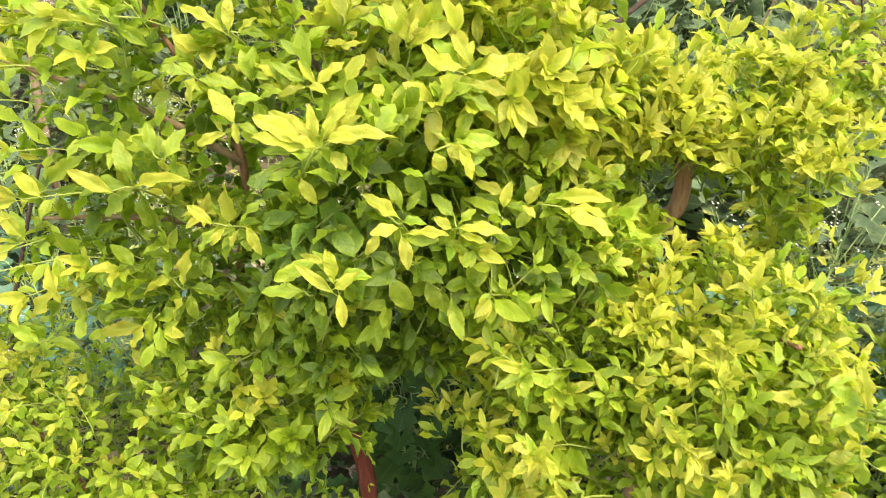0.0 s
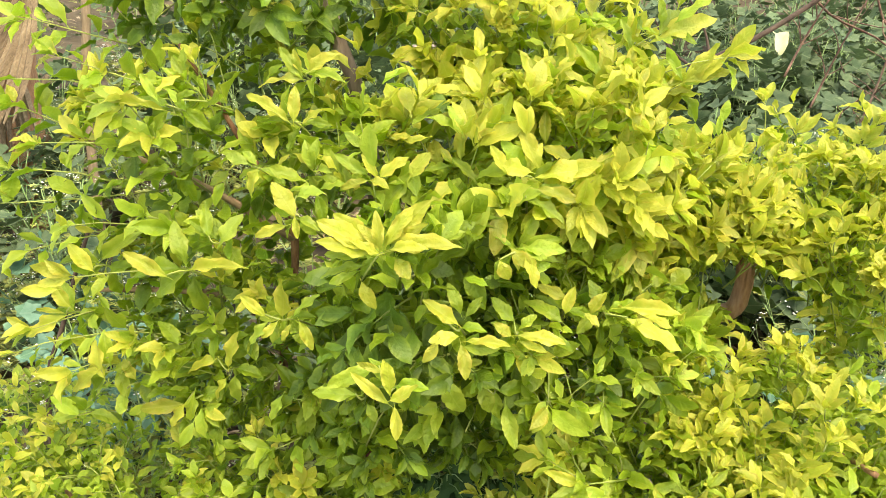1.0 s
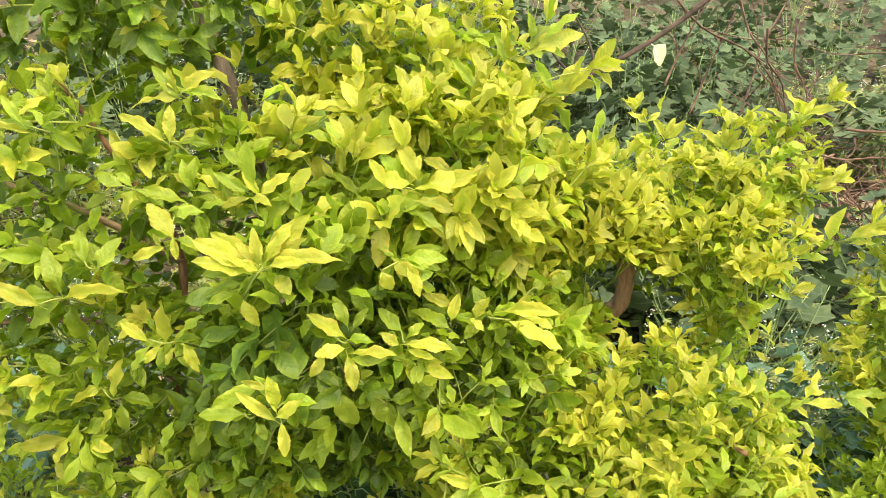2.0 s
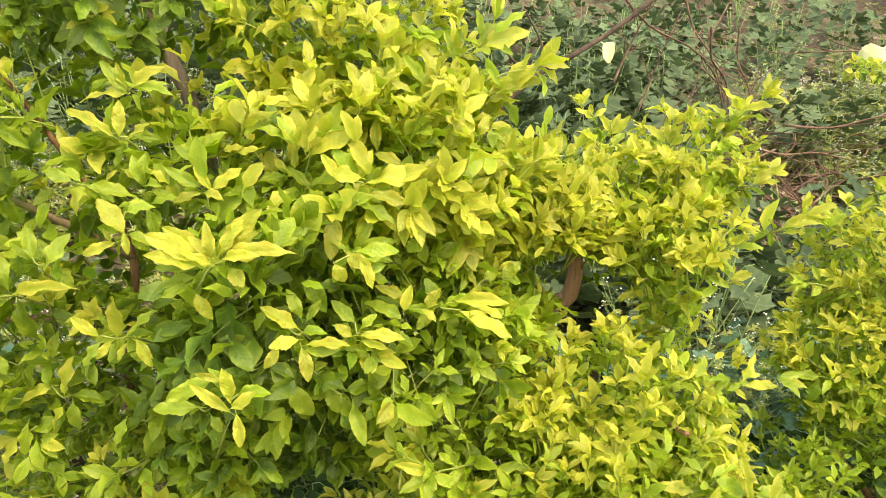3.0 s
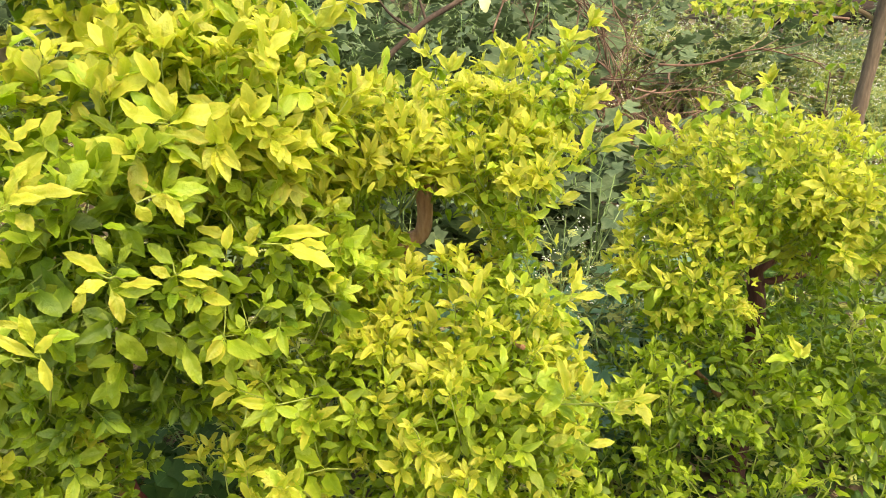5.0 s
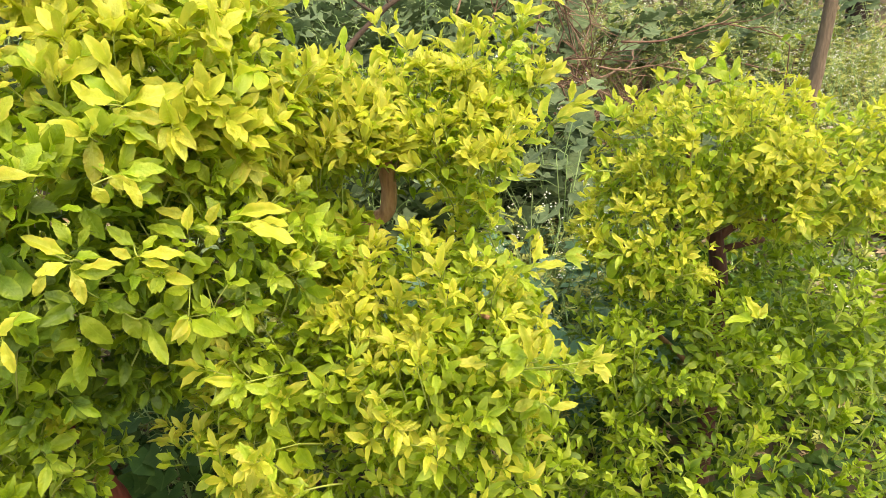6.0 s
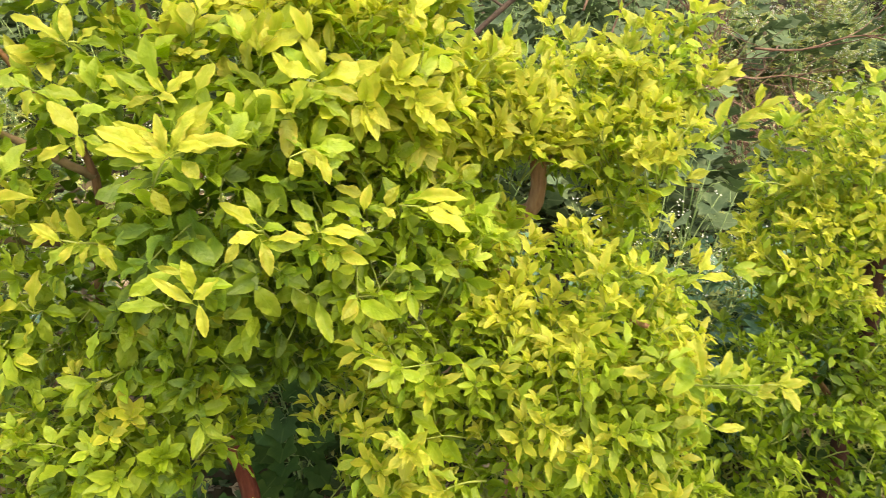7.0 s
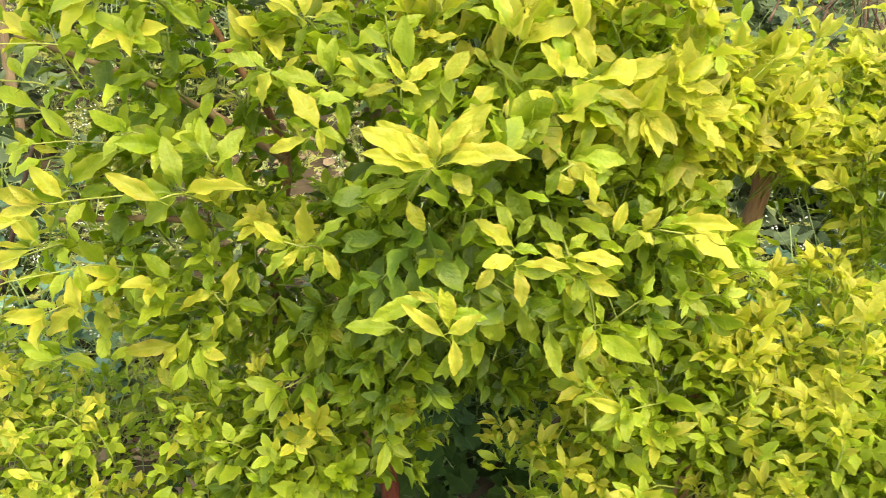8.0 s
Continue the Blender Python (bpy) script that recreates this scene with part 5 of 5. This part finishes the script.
scatter([airy], [(0.98, 1.72, 0, 0, 1), (1.08, 1.84, 70, 0, 1), (0.90, 1.64, 150, 0, 1), (1.16, 1.96, 210, 0, 1), (1.02, 1.95, 300, 0, 1), (0.95, 1.86, 40, 0, 1), (0.80, 2.72, 110, 0, 1), (0.95, 2.82, 20, 0, 1), (1.08, 2.70, 260, 0, 1), (1.20, 2.85, 330, 0, 1), (1.32, 2.75, 75, 0, 1), (0.70, 2.85, 190, 0, 1), (1.45, 2.90, 240, 0, 1)])
bushy = [feathery(900 + i, h) for i, h in enumerate((0.36, 0.44, 0.5, 0.4))]
scatter(bushy, [(-0.9, 1.62, 200, 2, 1), (-1.1, 1.6, 30, 3, 1), (-0.6, 1.7, 30, 0, 1), (0.1, 1.7, 80, 2, 1), (-0.3, 1.72, 80, 1, 1), (0.55, 1.72, 10, 3, 1), (0.92, 1.58, 20, 0, 1), (1.0, 1.72, 140, 1, 1), (0.84, 1.66, 260, 3, 1), (1.12, 1.78, 60, 2, 1), (1.06, 1.56, 190, 3, 1)]
        + strew(33, 150, (-2.4, 4.4), (1.65, 4.6), 4, 0.085, lambda x, y, r: in_view(x, y) and not litter_patch(x, y) and (not 0.3 < x < 1.7 or y < 2.1 or r.random() < 0.15))
        + strew(37, 40, (1.8, 4.6), (2.3, 5.2), 4, 0.09, lambda x, y, r: in_view(x, y) and not litter_patch(x, y) and x > 0.55 * y)
        + strew(38, 36, (-2.9, -0.8), (1.9, 4.4), 4, 0.075, lambda x, y, r: x > -0.95 * y - 0.2)
        + strew(34, 28, (-6, 7), (4.6, 8.0), 4, 0.12, lambda x, y, r: in_view(x, y)))


def ground_cover():
    """Low creeping weeds all over the bank."""
    rr = random.Random(44)
    rounds, cut = [], []
    for _ in range(17800):
        y = 1.35 + 6.5 * rr.random() ** 1.4
        x = rr.uniform(-0.95 * y - 0.5, 1.15 * y + 0.7)
        if (litter_patch(x, y) and rr.random() < 0.8) or (0.2 < x < 1.7 and 2.1 < y < 4.2 and rr.random() < 0.6):
            continue
        h = 0.30 * (0.5 + noise.noise((x * 1.7, y * 1.7, 5.0))) * rr.random() + 0.01
        at = Vector((x, y, ground_height(x, y) + max(0.01, h)))
        a = rr.uniform(0, 6.28)
        out = Vector((math.cos(a), math.sin(a), rr.uniform(-0.3, 0.5)))
        face = UP + Vector((rr.uniform(-0.7, 0.7), rr.uniform(-0.9, 0.4), 0))
        if noise.noise((x * 1.1, y * 1.1, 9.0)) + rr.uniform(-0.3, 0.3) > 0.05:
            # close behind the hedge most round leaves take the shade-darkened colour
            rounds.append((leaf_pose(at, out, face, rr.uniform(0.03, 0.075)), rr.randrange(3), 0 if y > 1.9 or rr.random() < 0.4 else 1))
        else:
            cut.append((leaf_pose(at, out, face, rr.uniform(0.04, 0.09)), rr.randrange(2), 1 if rr.random() < 0.3 else 0))
    for _ in range(3200):              # the bank goes on to both sides
        y, side = rr.uniform(1.3, 7.5), rr.choice((-1, 1))
        x = side * ((1.05 if side > 0 else 0.9) * y + 0.3 + 3.2 * rr.random() ** 1.5)
        a = rr.uniform(0, 6.28)
        at = Vector((x, y, ground_height(x, y) + rr.uniform(0.01, 0.12)))
        cut.append((leaf_pose(at, Vector((math.cos(a), math.sin(a), rr.uniform(-0.1, 0.5))), UP + Vector((rr.uniform(-0.7, 0.7), rr.uniform(-0.7, 0.5), 0)), rr.uniform(0.06, 0.12)), rr.randrange(2), 1 if rr.random() < 0.3 else 0))
    # low leaves at the hedge's foot, all in the colour with painted shade
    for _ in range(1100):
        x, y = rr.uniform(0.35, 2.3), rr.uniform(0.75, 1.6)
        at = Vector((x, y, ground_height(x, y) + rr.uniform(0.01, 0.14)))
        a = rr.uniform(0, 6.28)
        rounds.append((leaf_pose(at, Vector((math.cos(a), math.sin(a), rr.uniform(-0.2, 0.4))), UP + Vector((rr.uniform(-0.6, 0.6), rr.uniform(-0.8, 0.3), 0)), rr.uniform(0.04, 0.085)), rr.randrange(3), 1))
    tagged(new("creeping_weeds", joined("creeping_weeds", LOBED, rounds, [MALLOW, SHADE_WEED])), "low creeping round-leaved weeds covering the bank", "weeds", kind="stuff")
    tagged(new("ferny_weeds", joined("ferny_weeds", NARROW, cut, [WEED, LITTER])), "low feathery green weeds covering the bank", "weeds", kind="stuff")


ground_cover()


# ---- dead wood and litter ----
def dead_branch(seed, span, thick):
    """A fallen dry branch with side twigs, lying along x."""
    r = random.Random(seed)
    root = new("dead_branch")
    line = smooth_line([(span * f, r.uniform(-0.06, 0.06) * span, r.uniform(-0.05, 0.08) * span) for f in (-0.5, -0.2, 0.1, 0.5)], 4)
    verts, faces = [], []
    tube(verts, faces, line, [thick * (1 - 0.6 * i / (len(line) - 1)) for i in range(len(line))], 6, 0.2)
    part("stem", plain_mesh("stem", verts, faces, DEAD), root)
    for k in range(r.randint(7, 9)):
        at = line[r.randrange(2, len(line))]
        d = Vector((r.uniform(0.2, 1), r.uniform(-0.8, 0.8), r.uniform(-0.1, 0.8))).normalized() * span * r.uniform(0.2, 0.45)
        tv, tf = [], []
        mid = at + d * 0.5 + Vector((r.uniform(-1, 1), r.uniform(-1, 1), r.uniform(-1, 1))) * span * 0.03
        tube(tv, tf, smooth_line([at, mid, at + d], 3), [thick * (0.5 - 0.05 * i) for i in range(7)], 5)
        part("twig", plain_mesh("twig", tv, tf, DEAD), root)
    return tagged(root, "dry reddish-brown fallen branch with bare twigs", "branch", "dead branches on the bank")


dead = [dead_branch(60, 0.7, 0.0070), dead_branch(61, 0.5, 0.0054), dead_branch(62, 0.9, 0.0062)]
r = random.Random(63)
for i in range(58):
    x, y = r.gauss(1.98, 0.42), r.gauss(3.15, 0.42)
    m = pose(x, y, ground_height(x, y) + r.uniform(0.02, 0.34), r.uniform(-30, 30), r.uniform(-65, 45), r.uniform(0, 360))
    if i < 3:
        dead[i].matrix_basis = m
    else:
        copy_thing(dead[i % 3], m)
for x, y, z, ry, rz in ((1.45, 3.3, 1.5, -68, 20), (1.85, 3.25, 1.42, 75, 0), (1.6, 3.0, 1.45, 50, 40), (1.5, 3.2, 1.55, 42, 10), (1.62, 3.22, 1.56, 62, -20), (1.75, 3.4, 1.5, -70, 15), (2.3, 2.9, 1.25, 4, 12), (2.5, 3.1, 1.5, -6, 170), (2.0, 2.9, 1.12, 5, 5), (1.25, 3.1, 1.62, -60, 30)):
    copy_thing(dead[1 + int(x * 10) % 2], pose(x, y, z, 0, ry, rz))


def leaning_branch():
    root = new("bare_branch")
    root.location = (0.55, 3.05, 0.75)
    back = Matrix.Translation((-0.55, -3.05, -0.75))
    for name, pts, a, b in (("stem", ((0.50, 3.05, ground_height(0.5, 3.05)), (0.58, 3.05, 1.18), (0.79, 3.05, 1.424), (1.0, 3.05, 1.55), (1.20, 3.05, 1.69), (1.5, 3.05, 1.95)), 0.014, 0.010),
                            ("twig", ((0.84, 3.05, 1.46), (0.80, 3.05, 1.58), (0.72, 3.04, 1.70)), 0.007, 0.003),
                            ("twig", ((0.79, 3.05, 1.42), (0.68, 3.06, 1.50), (0.6, 3.06, 1.62)), 0.007, 0.003)):
        ob = part(name, limb(pts, a, b, OLD, name, 8), root)
        ob.matrix_parent_inverse = back
    tagged(root, "leaning bare grey-brown branch among the weeds", "branch")


leaning_branch()


def wilted_leaf(at, size, turn):
    ob = new("wilted_leaf", joined("wilted_leaf", LEAF, [(leaf_pose(Vector((0, 0, 0)), Vector((math.cos(turn), -0.2, -0.7)), Vector((0, -1, 0.5)), size, 2.1), 4, 0)], [CREAM]))
    ob.location = at
    tagged(ob, "wilted pale cream leaf caught among the weeds", "leaf", "wilted pale leaves")


wilted_leaf((1.05, 3.0, 1.58), 0.085, 0.6)
wilted_leaf((2.30, 2.92, 1.60), 0.11, 2.6)


def litter():
    r = random.Random(77)
    items = []
    for _ in range(4300):
        x, y = r.uniform(-3, 4.2), r.uniform(0.9, 6)
        if r.random() < 0.4:
            x, y = r.gauss(2.05, 0.6), r.gauss(3.2, 0.75)
        if y < 2.1 and x > 0.6:
            continue
        at = Vector((x, y, ground_height(x, y) + r.uniform(0.0, 0.06)))
        items.append((leaf_pose(at, Vector((r.uniform(-1, 1), r.uniform(-1, 1), r.uniform(-0.2, 0.3))), UP + Vector((r.uniform(-0.7, 0.7), r.uniform(-0.7, 0.7), 0)), r.uniform(0.03, 0.09), r.uniform(0.8, 1.4)), r.randrange(5), 0))
    tagged(new("leaf_litter", joined("leaf_litter", SCRAP, items, [LITTER])), "brown dead leaves strewn over the soil", "leaf litter", kind="stuff")


litter()


def fan_frond(seed, span, folds):
    """A dry fan of folded palm blades that hang from one stalk, along -z."""
    r = random.Random(seed)
    root = new("palm_frond")
    for i in range(folds):
        a = radians(-46 + 92 * i / (folds - 1)) + r.uniform(-0.03, 0.03)
        L = span * r.uniform(0.85, 1.05)
        d, n = Vector((math.sin(a), 0, -math.cos(a))), Vector((math.cos(a), 0, math.sin(a)))
        verts, faces = [], []
        for f in (0.0, 0.25, 0.5, 0.75, 1.0):
            w = span * (0.012 + 0.075 * f) * (1 - 0.85 * max(0, f - 0.6) / 0.4)
            sag = Vector((0, -0.25 * span * f * f, -0.18 * span * f * f))
            for s, dy in ((-1, 0.0), (0, -0.35), (1, 0.0)):
                verts.append(d * L * f + n * s * w * 0.55 + Vector((0, dy * w * 1.6, 0)) + sag)
        for j in range(4):
            q = 3 * j
            faces += [(q, q + 1, q + 4, q + 3), (q + 1, q + 2, q + 5, q + 4)]
        part("blade", plain_mesh("blade", verts, faces, STRAW, False), root)
    part("stalk", limb(((0, 0.12, 0.45 * span), (0, 0.03, 0.2 * span), (0, 0, 0)), 0.014, 0.011, STRAW, "stalk", 6, 0.1, 3), root)
    return tagged(root, "dried brown fan palm frond hanging down", "palm frond", "dried palm fronds")


frond = fan_frond(5, 0.60, 30)
frond.matrix_basis = pose(-1.80, 2.80, 1.73, 0, 46, 0)
copy_thing(frond, pose(-2.15, 2.95, 1.62, 5, 20, 15))


def palm_trunk():
    x, y = -2.08, 3.0
    root = new("palm")
    root.location = (x, y, ground_height(x, y))
    verts, faces = [], []
    line = [Vector((0.01 * math.sin(3 * f), 0, -0.03 + 2.2 * f)) for f in [i / 24 for i in range(25)]]
    tube(verts, faces, line, [0.085 + 0.010 * (i % 2) for i in range(25)], 14, 0.15)
    part("trunk", plain_mesh("trunk", verts, faces, BARK), root)
    rr = random.Random(9)
    for i in range(22):
        a, z = i * 2.4, 0.3 + i * 0.08
        d = Vector((math.cos(a), math.sin(a), 0))
        bv, bf = [], []
        tube(bv, bf, [d * 0.07 + UP * z, d * 0.10 + UP * (z + 0.07), d * 0.14 + UP * (z + 0.13)], (0.022, 0.018, 0.012), 5, 0.3)
        part("leaf_base", plain_mesh("leaf_base", bv, bf, STRAW), root)
    tagged(root, "dark brown fibrous palm trunk with old leaf bases", "palm")


palm_trunk()


def dry_stem():
    """A bare upright stem beside the palm."""
    root = new("dry_stem")
    b = (-1.64, 2.8, ground_height(-1.64, 2.8))
    root.location = b
    ob = part("stem", limb((b, (-1.65, 2.8, 0.95), (-1.635, 2.8, 1.3), (-1.60, 2.8, 1.65), (-1.60, 2.82, 2.0)), 0.020, 0.016, STRAW, "stem", 8), root)
    ob.matrix_parent_inverse = Matrix.Translation(-Vector(b))
    tagged(root, "dry pale brown upright stem beside the palm", "stem")


dry_stem()


def side_sapling():
    """A thin bare stem at the hedge's end."""
    root = new("bare_sapling")
    b = (-1.08, 1.5, ground_height(-1.08, 1.5))
    root.location = b
    ob = part("stem", limb((b, (-1.06, 1.5, 0.66), (-1.0, 1.5, 0.84), (-0.95, 1.5, 0.98), (-0.90, 1.5, 1.10)), 0.007, 0.004, OLD, "stem", 8), root)
    ob.matrix_parent_inverse = Matrix.Translation(-Vector(b))
    tagged(root, "thin bare brown sapling stem beside the hedge", "sapling")


side_sapling()


def old_log():
    root = new("fallen_log")
    root.location = (4.25, 4.6, ground_height(4.25, 4.6) - 0.13)
    part("trunk", limb(((-0.45, 0.1, 0.44), (-0.3, 0.02, 0.46), (0.2, 0.0, 0.47), (0.9, -0.1, 0.45)), 0.11, 0.10, CHAR, "trunk", 14, 0.3), root)
    for x in (-0.25, 0.65):
        part("stump", limb(((x, 0.05, -0.05), (x + 0.02, 0.03, 0.2), (x, 0.02, 0.44)), 0.09, 0.08, CHAR, "stump", 12, 0.3), root)
    tagged(root, "dark brown old log lying on two stumps", "log")


old_log()


def curled_bark():
    verts, faces = [], []
    n = 14
    for j in range(7):
        for i in range(n):
            a = 0.4 + 4.6 * i / (n - 1)
            rr = 0.055 + 0.012 * math.sin(j * 1.3) + 0.004 * math.sin(i * 2.1 + j)
            verts.append(Vector((-0.14 + 0.045 * j, math.cos(a) * rr, 0.06 + math.sin(a) * rr + 0.01 * j)))
    for j in range(6):
        for i in range(n - 1):
            faces.append((j * n + i, j * n + i + 1, (j + 1) * n + i + 1, (j + 1) * n + i))
    ob = new("bark_curl", plain_mesh("bark_curl", verts, faces, GREY))
    solid = ob.modifiers.new("thickness", "SOLIDIFY")
    solid.thickness = 0.006
    ob.matrix_basis = pose(-0.40, 3.95, ground_height(-0.4, 3.95) + 0.42, 0, -20, 20)
    tagged(ob, "curled piece of pale dry bark on the weeds", "bark")


curled_bark()


def grass_stalks():
    """Long thin stalks in the gap between the shrubs."""
    rr = random.Random(91)
    verts, faces = [], []
    for _ in range(170):
        x, y = rr.choice(((rr.uniform(0.8, 1.15), rr.uniform(1.45, 1.75)), (rr.uniform(0.75, 1.3), rr.uniform(1.5, 2.0)), (rr.uniform(-1.3, -0.8), rr.uniform(1.45, 1.9)), (rr.uniform(1.3, 3.0), rr.uniform(2.0, 3.4))))
        z = ground_height(x, y)
        h, a = rr.uniform(0.35, 0.7), rr.uniform(0, 6.28)
        bend = rr.uniform(0.1, 0.45)
        line = [Vector((x + math.cos(a) * bend * f * f, y + math.sin(a) * bend * f * f, z + h * (f - 0.25 * f ** 3))) for f in [i / 7 for i in range(8)]]
        tube(verts, faces, line, [0.0016 - 0.00015 * i for i in range(8)], 4)
    tagged(new("grass_stalks", plain_mesh("grass_stalks", verts, faces, GRASS)), "long thin green grass stalks between the weeds", "grass", kind="stuff")


grass_stalks()
